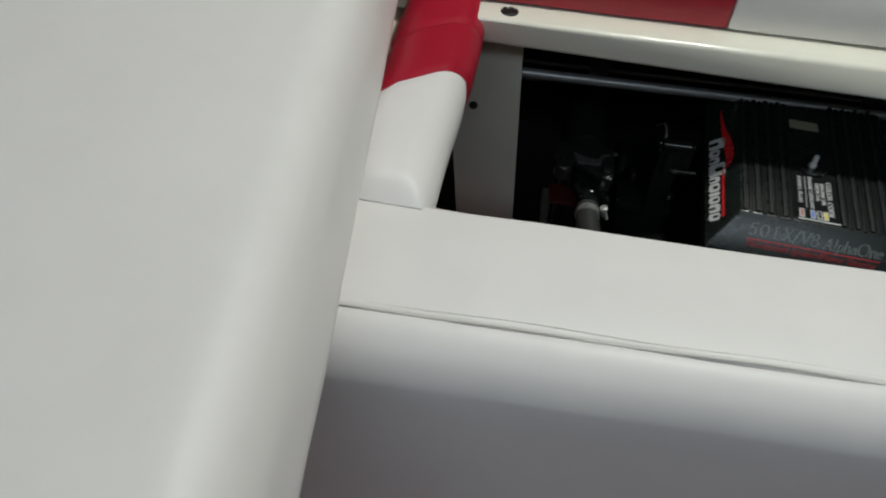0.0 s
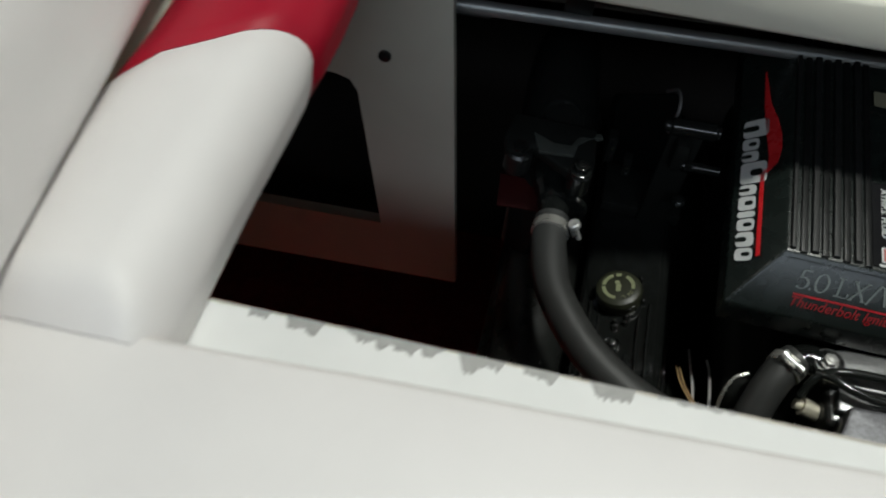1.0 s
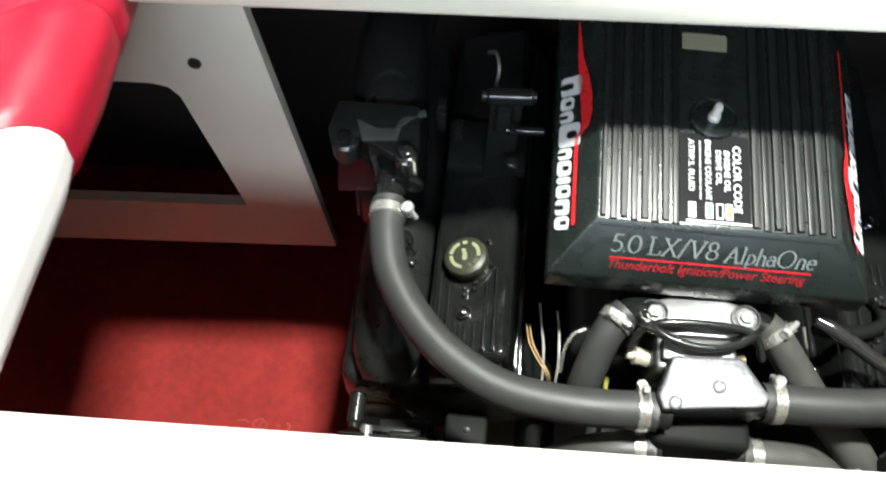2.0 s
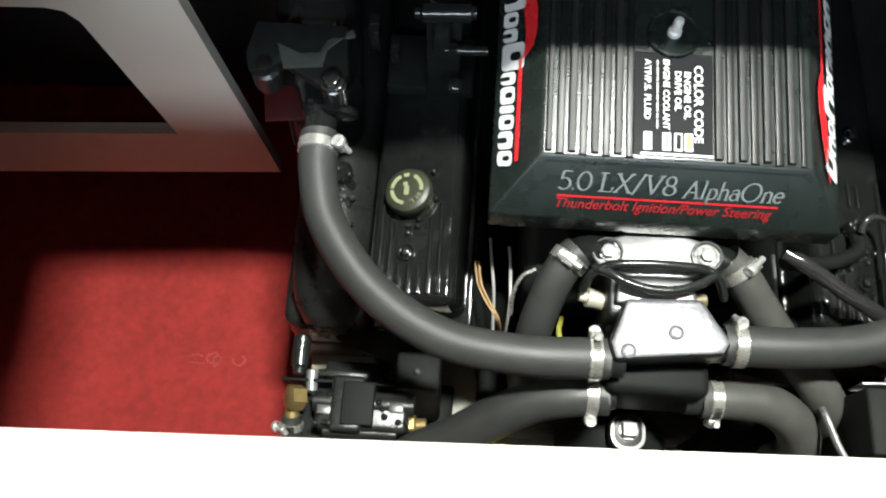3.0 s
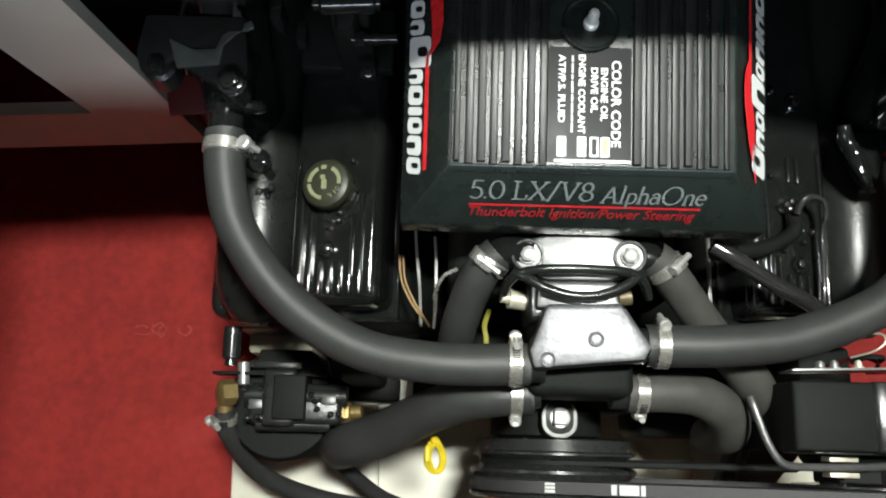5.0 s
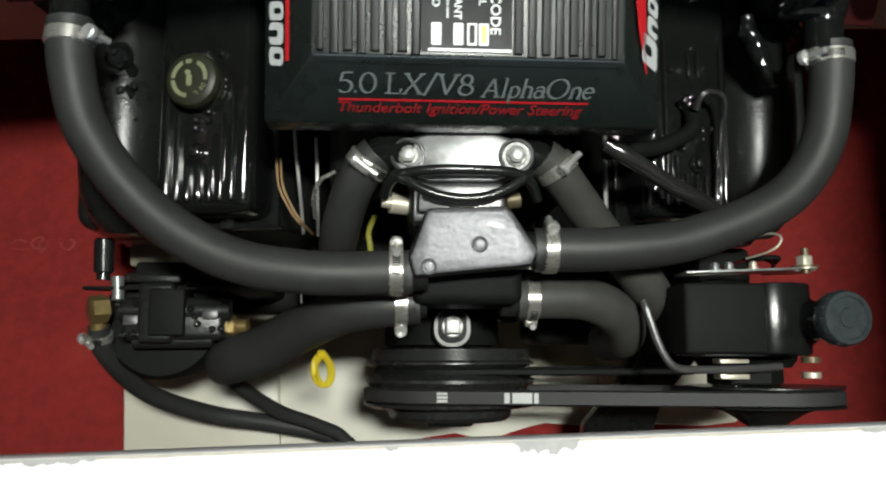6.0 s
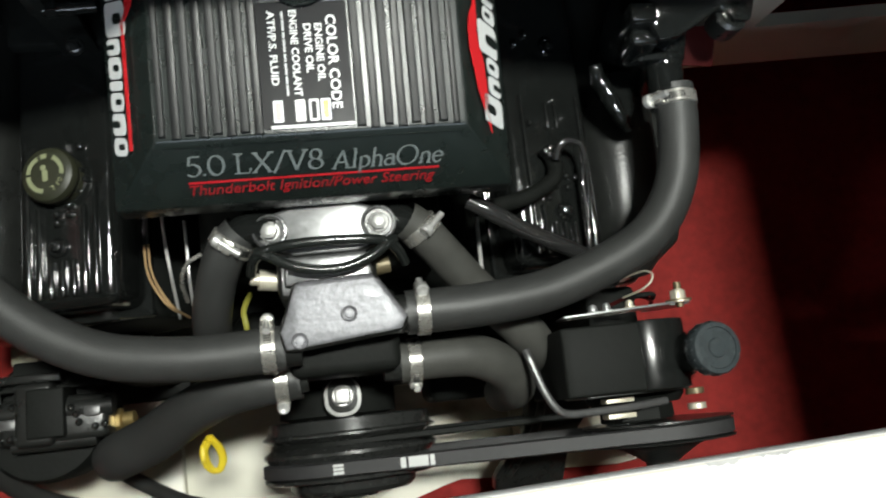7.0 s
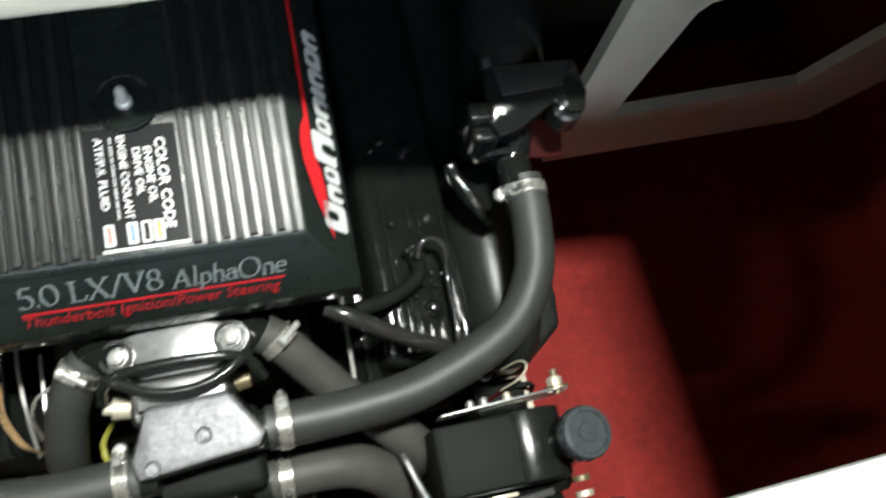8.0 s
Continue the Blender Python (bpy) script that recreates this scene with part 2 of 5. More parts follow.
def tube(points, r, seg=18, steps=8, bore=0.0):
    """A round hose along a smooth path; r is one radius or one for each given point. bore: the radius of a mouth sunk into its ends."""
    path = smooth_path(points, steps) if steps > 1 else [Vector(q) for q in points]
    radii = [r] * len(path) if isinstance(r, float) else [r[min(int(i / steps), len(r) - 1)] * (1 - (i / steps) % 1) + r[min(int(i / steps) + 1, len(r) - 1)] * ((i / steps) % 1) for i in range(len(path))]
    bm = bmesh.new()
    side = None
    rings = []
    for i, p in enumerate(path):
        d = (path[min(i + 1, len(path) - 1)] - path[max(i - 1, 0)]).normalized()
        side = d.orthogonal().normalized() if side is None else (side - d * side.dot(d)).normalized()
        up = d.cross(side)
        rings.append([bm.verts.new(p + radii[i] * (math.cos(a) * side + math.sin(a) * up)) for a in (2 * math.pi * k / seg for k in range(seg))])
    for a, b in zip(rings, rings[1:]):
        for k in range(seg):
            bm.faces.new((a[k], a[(k + 1) % seg], b[(k + 1) % seg], b[k]))
    for ring in (rings[0][::-1], rings[-1]):
        f = bm.faces.new(ring)
        if bore:
            bmesh.ops.inset_individual(bm, faces=[f], thickness=radii[0] - bore, depth=0)
            bmesh.ops.inset_individual(bm, faces=[f], thickness=0.0005, depth=-0.02)
    bmesh.ops.recalc_face_normals(bm, faces=bm.faces)
    return bm


def hexhead(place, direction, r=0.009, h=0.007, washer=True):
    """A hexagon bolt head on a washer."""
    head = [(r * math.cos(k * math.pi / 3), r * math.sin(k * math.pi / 3)) for k in range(6)]
    out = [prism(head, 0.0, h, 0.0012)]
    if washer:
        out.append(lathe([(r * 1.35, -0.001), (r * 1.35, 0.0015), (r * 1.2, 0.0022)], None, 20))
    out.append(lathe([(r * 0.62, h - 0.001), (r * 0.55, h + 0.0012), (r * 0.2, h + 0.0016)], None, 14))
    return moved(join(*out), aim(place, direction))


def puffed(bm, amount, scale, seed=0.0):
    """Soft unevenness of upholstery or castings."""
    bm.normal_update()
    for v in bm.verts:
        n = noise.noise(v.co * scale + Vector((seed, seed * 2, 0)))
        v.co += v.normal * n * amount
    return bm


def diced(bm, size):
    """Cuts a box-like mesh into smaller faces so that it can be puffed."""
    for axis in range(3):
        lo, hi = min(v.co[axis] for v in bm.verts), max(v.co[axis] for v in bm.verts)
        n = int((hi - lo) / size)
        for k in range(1, n):
            co, no = [0, 0, 0], [0, 0, 0]
            co[axis], no[axis] = lo + (hi - lo) * k / n, 1
            bmesh.ops.bisect_plane(bm, geom=bm.verts[:] + bm.edges[:] + bm.faces[:], plane_co=co, plane_no=no)
    return bm


BASE = {}


def thing(name, place, label, category, group="", kind=""):
    ob = new(name)
    ob.empty_display_size = 0.05
    ob.location = place
    BASE[ob] = Vector(place)
    return tagged(ob, label, category, group, kind)


def part(name, bm, mat, parent=None, label="", smooth=35):
    """One mesh object, its geometry given in world coordinates, under a thing or a part."""
    off = BASE[parent] if parent else Vector((0, 0, 0))
    me = bpy.data.meshes.new(name)
    if parent:
        bmesh.ops.translate(bm, vec=-off, verts=bm.verts)
    bm.to_mesh(me)
    bm.free()
    me.materials.append(mat)
    if smooth:
        for p in me.polygons:
            p.use_smooth = True
        me.set_sharp_from_angle(angle=radians(smooth))
    ob = new(name, me)
    if parent:
        ob.parent = parent
    BASE[ob] = off
    return tagged(ob, label)


def structure(name, bm, mat, label, category, smooth=35):
    ob = part(name, bm, mat, None, "", smooth)
    return tagged(ob, label, category, "", "structure")


def lettering(text, m, width, height, thick=0.0004, shear=0.0, spacing=1.0, thin=0.0):
    """Raised letters, fitted to a width and height, along x of the pose m."""
    cu = bpy.data.curves.new("letters", "FONT")
    cu.offset = thin
    cu.body, cu.extrude, cu.shear, cu.space_character, cu.resolution_u = text, 0.01, shear, spacing, 3
    ob = new("letters", cu)
    bpy.context.view_layer.update()
    me = bpy.data.meshes.new_from_object(ob.evaluated_get(bpy.context.evaluated_depsgraph_get()))
    bm = bmesh.new()
    bm.from_mesh(me)
    bpy.data.objects.remove(ob)
    bpy.data.curves.remove(cu)
    bpy.data.meshes.remove(me)
    xs, ys = [v.co.x for v in bm.verts], [v.co.y for v in bm.verts]
    x0, x1, y0, y1 = min(xs), max(xs), min(ys), max(ys)
    for v in bm.verts:
        v.co = Vector(((v.co.x - x0) / (x1 - x0) * width, (v.co.y - y0) / (y1 - y0) * height, (v.co.z + 0.01) / 0.02 * thick))
    return moved(bm, m)


def arc(cx, cy, rx, ry, a0=0, a1=360, n=20):
    return [(cx + rx * math.cos(radians(a)), cy + ry * math.sin(radians(a))) for a in np.linspace(a0, a1, n)]


# strokes of a thin book face: width of the letter, then its pen strokes
GLYPHS = {
    "5": (0.60, [[(0.58, 1.0), (0.20, 1.0)], [(0.20, 1.0), (0.13, 0.56)], [(0.13, 0.56)] + arc(0.28, 0.31, 0.27, 0.31, 100, -140)]),
    ".": (0.24, [[(0.06, 0.05), (0.15, 0.05)]]),
    "0": (0.72, [arc(0.33, 0.5, 0.29, 0.5)]),
    " ": (0.22, []),
    "L": (0.74, [[(0.22, 0.0), (0.22, 1.0)], [(0.06, 1.0), (0.40, 1.0)], [(0.06, 0.0), (0.64, 0.0), (0.69, 0.24)]]),
    "X": (0.86, [[(0.12, 1.0), (0.70, 0.0)], [(0.72, 1.0), (0.08, 0.0)], [(0.02, 1.0), (0.26, 1.0)], [(0.60, 1.0), (0.84, 1.0)], [(0.0, 0.0), (0.20, 0.0)], [(0.58, 0.0), (0.82, 0.0)]]),
    "/": (0.46, [[(0.0, -0.1), (0.42, 1.08)]]),
    "V": (0.84, [[(0.12, 1.0), (0.40, 0.0)], [(0.40, 0.0), (0.74, 1.0)], [(0.0, 1.0), (0.26, 1.0)], [(0.60, 1.0), (0.86, 1.0)]]),
    "8": (0.66, [arc(0.31, 0.75, 0.20, 0.25), arc(0.31, 0.25, 0.26, 0.26)]),
    "A": (0.84, [[(0.08, 0.0), (0.42, 1.0)], [(0.42, 1.0), (0.70, 0.0)], [(0.20, 0.34), (0.60, 0.34)], [(0.0, 0.0), (0.20, 0.0)], [(0.58, 0.0), (0.84, 0.0)]]),
    "l": (0.28, [[(0.14, 0.0), (0.14, 1.05)], [(0.04, 0.0), (0.24, 0.0)], [(0.04, 1.05), (0.14, 1.05)]]),
    "p": (0.58, [[(0.14, -0.30), (0.14, 0.60)], arc(0.29, 0.30, 0.22, 0.31, 150, -150), [(0.04, -0.30), (0.26, -0.30)]]),
    "h": (0.60, [[(0.12, 0.0), (0.12, 1.05)], [(0.12, 0.40)] + arc(0.29, 0.40, 0.17, 0.22, 150, 0) + [(0.46, 0.0)], [(0.02, 0.0), (0.22, 0.0)], [(0.38, 0.0), (0.56, 0.0)]]),
    "a": (0.54, [arc(0.22, 0.20, 0.18, 0.20), arc(0.24, 0.44, 0.17, 0.18, 160, 0) + [(0.42, 0.06), (0.50, 0.0)]]),
    "O": (1.02, [arc(0.48, 0.52, 0.44, 0.54)]),
    "n": (0.60, [[(0.12, 0.0), (0.12, 0.60)], [(0.12, 0.40)] + arc(0.29, 0.40, 0.17, 0.22, 150, 0) + [(0.46, 0.0)], [(0.02, 0.0), (0.22, 0.0)], [(0.38, 0.0), (0.56, 0.0)]]),
    "e": (0.52, [[(0.06, 0.34), (0.44, 0.34)], arc(0.25, 0.31, 0.21, 0.31, 5, 320)]),
}


def serif(text, m, width, height, slant):
    """Raised letters drawn with a broad pen, thick downstrokes and hairlines, fitted to a width and height."""
    bm = bmesh.new()
    at = 0.0
    for letter in text:
        wide, strokes = GLYPHS[letter]
        for pts in strokes:
            left, right = [], []
            for i, p in enumerate(pts):
                a, b = Vector(pts[max(i - 1, 0)]), Vector(pts[min(i + 1, len(pts) - 1)])
                d = (b - a).normalized()
                half = 0.020 + 0.036 * min(abs(d.y * 0.94 - d.x * 0.34), 1.0)
                if letter == ".":
                    half = 0.05
                q, nrm = Vector(p), Vector((-d.y, d.x))
                for row, sgn in ((left, 1), (right, -1)):
                    e = q + nrm * half * sgn
                    row.append(bm.verts.new((at + e.x + slant * e.y, e.y, 0.0)))
            for i in range(len(pts) - 1):
                bm.faces.new((left[i], right[i], right[i + 1], left[i + 1]))
        at += wide
    bmesh.ops.recalc_face_normals(bm, faces=bm.faces)
    solid = bmesh.ops.extrude_face_region(bm, geom=bm.faces[:])
    bmesh.ops.translate(bm, vec=(0, 0, 1), verts=[g for g in solid["geom"] if isinstance(g, bmesh.types.BMVert)])
    bmesh.ops.recalc_face_normals(bm, faces=bm.faces)
    xs, ys = [v.co.x for v in bm.verts], [v.co.y for v in bm.verts]
    x0, x1, y0, y1 = min(xs), max(xs), min(ys), max(ys)
    for v in bm.verts:
        v.co = Vector(((v.co.x - x0) / (x1 - x0) * width, (v.co.y - y0) / (y1 - y0) * height, v.co.z * 0.0005))
    return moved(bm, m)


def plane_pose(origin, along, up):
    """A pose whose x runs along and whose y runs up a face."""
    x = Vector(along).normalized()
    z = x.cross(Vector(up)).normalized()
    y = z.cross(x)
    return Matrix.Translation(origin) @ Matrix((x, y, z)).transposed().to_4x4()


def slab(outline, m, thick=0.0005):
    """A flat print: a polygon of the pose m, a little raised."""
    return moved(prism(outline, 0.0, thick), m)


def rounded(x0, x1, y0, y1, r, n=5):
    out = []
    for cx, cy, a0 in ((x1 - r, y1 - r, 0), (x0 + r, y1 - r, 90), (x0 + r, y0 + r, 180), (x1 - r, y0 + r, 270)):
        out += [(cx + r * math.cos(radians(a0 + 90 * k / n)), cy + r * math.sin(radians(a0 + 90 * k / n))) for k in range(n + 1)]
    return out


# ---- the unseen hall, which closes the place; its wall tones tune the bounce light ----
structure("floor", box(-6, 6, -6, 6, -0.75, -0.65, 0), CONCRETE, "plain grey concrete floor of the hall", "floor")
structure("wall_north", box(-6, 6, 6.0, 6.2, -0.65, 6.7, 0), HALLWALL, "plain grey wall behind the boat", "wall")
structure("wall_south", join(box(-6, 6, -6.2, -6.0, -0.65, 5.3, 0), box(-6, -3.6, -6.2, -6.0, 5.3, 6.7, 0), box(3.6, 6, -6.2, -6.0, 5.3, 6.7, 0), box(-3.6, 3.6, -6.2, -6.0, 6.4, 6.7, 0)), PLASTER, "plain grey painted wall with a high window strip", "wall")
structure("wall_east", box(6.0, 6.2, -6.2, 6.2, -0.65, 6.7, 0), PLASTER, "plain grey painted side wall", "wall")
structure("wall_west", box(-6.2, -6.0, -6.2, 6.2, -0.65, 6.7, 0), PLASTER, "plain grey painted side wall", "wall")
structure("ceiling", box(-6.2, 6.2, -6.2, 6.2, 6.7, 6.8, 0), HALLWALL, "plain grey ceiling", "ceiling")
# the outer two housings only carry the added fill lights
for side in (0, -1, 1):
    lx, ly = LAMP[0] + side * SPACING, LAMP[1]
    lamp = thing("main_and_fill_lamp", (lx, ly, 6.7), "small white unseen hall lamp, the outer two added as fill", "lamp", "row of hall lamps")
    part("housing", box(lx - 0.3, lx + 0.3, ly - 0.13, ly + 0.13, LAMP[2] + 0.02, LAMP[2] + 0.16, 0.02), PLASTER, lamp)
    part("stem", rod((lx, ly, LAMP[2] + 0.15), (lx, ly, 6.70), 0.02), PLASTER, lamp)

# ---- the hull round the engine ----
structure("ground", moved(box(-1.25, 1.25, -1.0, 0.62, 0.0, 0.05, 0), BOAT), CARPET, "worn red carpet lining the bilge floor", "carpet")
structure("bilge_aft", moved(box(-1.25, 1.25, 0.62, 1.5, 0.0, 0.048, 0), BOAT), AFTSHADE, "aft bilge floor, coloured dark for the shade behind the bulkheads", "bilge")
structure("wall_port", moved(box(-1.29, -1.25, -1.0, 1.5, 0.0, 0.93, 0), BOAT), CARPET, "hull side lined with worn red carpet", "hull side")
structure("wall_starboard", moved(box(1.25, 1.29, -1.0, 1.5, 0.0, 0.93, 0), BOAT), CARPET, "hull side lined with worn red carpet", "hull side")
structure("wall_transom", moved(box(-1.29, 1.29, 1.5, 1.54, 0.0, 0.93, 0), BOAT), AFTSHADE, "transom behind the engine, coloured dark for the shade there", "transom")
structure("wall_front", moved(box(-1.25, 1.25, -0.40, -0.36, 0.05, 0.80, 0), BOAT), BULK, "painted bulkhead below the seat", "bulkhead")


def bulkhead(side):
    """A plywood bulkhead beside the engine, with a slanted window cut through it."""
    s = side
    y0, y1 = 0.345, 0.363
    out = bmesh.new()
    outer = [(0.477 if s < 0 else 0.554, 0.250), (0.98 if s < 0 else 1.05, 0.228 if s < 0 else 0.236), (1.24, 0.50), (1.24, 0.86), (0.536, 0.86)]
    hole = [(0.605 if s < 0 else 0.624, 0.364 if s < 0 else 0.376), (0.90 if s < 0 else 0.94, 0.354 if s < 0 else 0.378), (1.10 if s < 0 else 1.07, 0.60), (1.10 if s < 0 else 1.07, 0.644), (0.672, 0.644), (0.652, 0.638), (0.641, 0.620)]
    ring = []
    for y in (y0, y1):
        ring.append(([out.verts.new((s * x, y, z)) for x, z in outer], [out.verts.new((s * x, y, z)) for x, z in hole]))
    for o, h in ring:
        edges = [out.edges.new((a[i], a[(i + 1) % len(a)])) for a in (o, h) for i in range(len(a))]
        bmesh.ops.triangle_fill(out, edges=edges, use_beauty=True)
    for k in (0, 1):
        a, b = ring[0][k], ring[1][k]
        for i in range(len(a)):
            out.faces.new((a[i], a[(i + 1) % len(a)], b[(i + 1) % len(b)], b[i]))
    bmesh.ops.recalc_face_normals(out, faces=out.faces)
    return moved(out, BOAT)


for s, name in ((-1, "wall_bulkhead_port"), (1, "wall_bulkhead_starboard")):
    structure(name, bulkhead(s), BULK, "grey painted plywood bulkhead with a slanted cut-out beside the engine", "bulkhead", 20)
    screw = thing("screw", BOAT @ Vector((s * 0.606, 0.343, 0.686)), "dark steel screw in the grey bulkhead", "screw", "bulkhead screws")
    part("screw_head", lathe([(0.0085, 0.0), (0.008, 0.003), (0.004, 0.005)], aim(BOAT @ Vector((s * 0.606, 0.345, 0.686)), (0, -1, 0)), 16), SATIN, screw)

# pale rubbed marks left on the carpet
carpet = bpy.data.objects["ground"]
for k, (cx, cy, rx, ry, turn, span) in enumerate(((-0.634, 0.070, 0.012, 0.006, 0.2, 2.9), (-0.630, 0.064, 0.015, 0.004, 3.4, 2.2), (-0.604, 0.070, 0.013, 0.011, 0.9, 5.9), (-0.596, 0.066, 0.010, 0.012, 1.6, 3.0), (-0.562, 0.070, 0.011, 0.010, 3.0, 4.4))):
    ring = bmesh.new()
    loops = []
    for grow in (1.0, 0.70):
        loops.append([ring.verts.new((cx + rx * grow * math.cos(a) * (1 + 0.5 * noise.noise(Vector((math.cos(a) * 3, math.sin(a) * 3, k + grow)))),
                                      cy + ry * grow * math.sin(a) * (1 + 0.5 * noise.noise(Vector((math.sin(a) * 3, math.cos(a) * 3, k + 9 + grow)))), 0.0506)) for a in np.linspace(turn, turn + span, 26)])
    for i in range(25):
        ring.faces.new((loops[0][i], loops[0][i + 1], loops[1][i + 1], loops[1][i]))
    bmesh.ops.recalc_face_normals(ring, faces=ring.faces)
    part("scuff", ring, SCUFF, carpet, "pale rubbed mark")

# side decks, front ledge, rear beam and aft deck round the opening
structure("deck_port", moved(join(box(-1.30, -0.68, -0.36, 0.40, 0.83, 0.87, 0.01)), BOAT), GEL, "cream gelcoat side deck below the cushions", "deck")
# starboard deck is out of view; its edge is set for the carpet's shadow
structure("deck_shade_starboard", moved(join(box(0.574, 1.30, -0.36, 0.30, 0.928, 0.958, 0.01), box(0.66, 0.68, -0.36, 0.30, 0.846, 0.930, 0.005)), BOAT), GEL, "unseen cream side deck, placed to shade the starboard carpet", "deck")
LEDGEROT = Matrix.Rotation(radians(1.66), 4, "Z")
LZ = 0.846


def swept(bm, slope, bend=0.1):
    """Lets a cross piece curve forward towards the port side."""
    for v in bm.verts:
        v.co.y += slope * min(v.co.x, bend)
    return bm


front = structure("ledge", moved(box(-1.25, 1.25, -0.38, -0.1530, LZ - 0.03, LZ, 0.004, 3), LEDGEROT), LEDGE, "white gelcoat ledge with chipped edge in front of the engine", "ledge")


def edge_y(x):
    return -0.1535


def chip(x0, x1, deep, seed):
    """A ragged bare patch along the edge, where the gelcoat has flaked off the ledge."""
    rng = random.Random(seed)
    n = max(int((x1 - x0) / 0.0011), 8)
    low = []
    for i in range(n + 1):
        x = x0 + (x1 - x0) * i / n
        bulk = noise.noise(Vector((x * 130, seed * 3.1, 0))) * 0.42 + noise.noise(Vector((x * 520, seed * 1.7, 4))) * 0.34
        ends = min(1.0, min(i, n - i) / (n * 0.12))
        low.append((x + rng.uniform(-0.0004, 0.0004), edge_y(x) - max(deep * ends * (0.85 + 1.3 * bulk), 0.0009)))
    top = [(x1, edge_y(x1) - 0.0004), (x0, edge_y(x0) - 0.0004)]
    return moved(prism(low + top, LZ, LZ + 0.0003), LEDGEROT)


for i, (x0, x1, deep) in enumerate(((-0.590, -0.573, 0.008), (-0.562, -0.534, 0.013), (-0.520, -0.446, 0.011), (-0.438, -0.404, 0.013), (-0.392, -0.366, 0.009), (-0.345, -0.312, 0.011), (-0.298, -0.286, 0.003),
                                    (-0.288, -0.240, 0.0035), (-0.074, -0.066, 0.004), (0.003, 0.045, 0.009), (0.222, 0.247, 0.004), (0.258, 0.285, 0.003), (0.40, 0.43, 0.003))):
    part("chip", chip(x0, x1, deep, i), CHIP, front)
# the bare, slightly stained rim of the ledge
rim = [(x, edge_y(x) - 0.0018 - 0.0009 * noise.noise(Vector((x * 40, 0, 0)))) for x in np.linspace(-1.2, 1.2, 160)]
part("worn_rim", moved(prism(rim + [(1.2, edge_y(1.2) - 0.0002), (-1.2, edge_y(-1.2) - 0.0002)], LZ, LZ + 0.00015), LEDGEROT), RIM, front, "narrow beige worn rim")

beam_bm = swept(diced(box(-0.68, 1.25, 0.266, 0.345, 0.873, 0.925, 0.008, 3), 0.1), 0.095)
for v in beam_bm.verts:      # its lower front edge runs straighter than the upper one
    shift = (0.2545 + 0.050 * min(v.co.x, 0.13) - 0.04 * max(v.co.x - 0.3, 0.0)) - (0.266 + 0.095 * min(v.co.x, 0.1))
    front_share = min(max((0.345 - (v.co.y - 0.095 * min(v.co.x, 0.1))) / 0.079, 0.0), 1.0)
    v.co.y += shift * front_share * min(max((0.925 - v.co.z) / 0.052, 0.0), 1.0)
structure("beam", beam_bm, GEL, "cream gelcoat beam across the rear of the opening", "beam")
structure("deck_aft", swept(diced(box(-1.29, 1.29, 0.344, 1.6, 0.885, 0.918, 0), 0.2), 0.095), GEL, "cream gelcoat aft deck under the sun pad", "deck")
drain = thing("deck_plug", (-0.575, 0.243, 0.925), "black round plug set in the cream beam", "plug")
part("plug", lathe([(0.014, 0.9245), (0.0145, 0.927), (0.011, 0.9285), (0.009, 0.927), (0.002, 0.927)], Matrix.Translation((-0.575, 0.243, 0)), 24), SATIN, drain)
rail = thing("metal_rail", Vector((0, 0.44, 0.735)), "grey metal rail hung under the rear beam", "rail")
part("bar", tube([(-0.66, 0.372, 0.735), (-0.40, 0.400, 0.735), (0.05, 0.448, 0.735), (0.30, 0.462, 0.735), (0.66, 0.470, 0.735)], 0.0095, 16, 6), GREY, rail)
part("upper_strip", tube([(-0.66, 0.386, 0.752), (-0.40, 0.414, 0.752), (0.05, 0.462, 0.752), (0.30, 0.476, 0.752), (0.66, 0.484, 0.752)], 0.0035, 10, 6), DARKSTEEL, rail, "narrow dull steel strip")
for x in (-0.40, 0.12, 0.50):
    y = 0.443 + 0.108 * min(x, 0.12)
    part("hanger", box(x - 0.018, x + 0.018, y + 0.002, y + 0.012, 0.73, 0.89, 0.002), SATIN, rail)
part("end_plate", moved(box(-0.022, 0.030, -0.003, 0.003, -0.012, 0.010, 0.002), pose(-0.535, 0.402, 0.722, 0, 0, 6)), DARKSTEEL, rail)

# aft sun pad cushions behind the beam
sun = thing("aft_cushion", (0.1, 0.6, 0.92), "red and white vinyl sun pad cushion on the aft deck", "cushion")
for x0, x1, mat, word in ((-0.90, -0.224, VINYL_RED, "red"), (-0.223, 0.70, VINYL, "white"), (0.701, 1.2, VINYL_RED, "red")):
    part("panel", swept(puffed(diced(box(x0, x1, 0.322, 0.95, 0.929, 1.02, 0.004, 2), 0.08), 0.0015, 9, x0), 0.095), mat, sun, word + " vinyl panel")

# bench seat back in front of the opening
seat = thing("bench_seat_back", (0, -0.34, 0.40), "white vinyl bench seat back with a piped seam", "seat back")
SB, SF = -0.204, -0.379
part("top_pad", swept(puffed(diced(box(-0.72, 1.2, SF, SB, 0.868, 0.914, 0.007, 3), 0.05), 0.002, 7), 0.068), VINYL, seat)
face = diced(box(-0.72, 1.2, -0.462, SF - 0.001, 0.30, 0.912, 0.005, 3), 0.02)
for v in face.verts:
    f = min(max((SF - v.co.y) / 0.083, 0), 1)
    if v.co.z > 0.75:
        v.co.z -= 0.075 * (1 - math.sqrt(max(1 - f * f, 0)))
    v.co.y = SF - (SF - v.co.y) * 0.70
part("front_pad", swept(puffed(face, 0.002, 6, 3), 0.068), VINYL, seat)
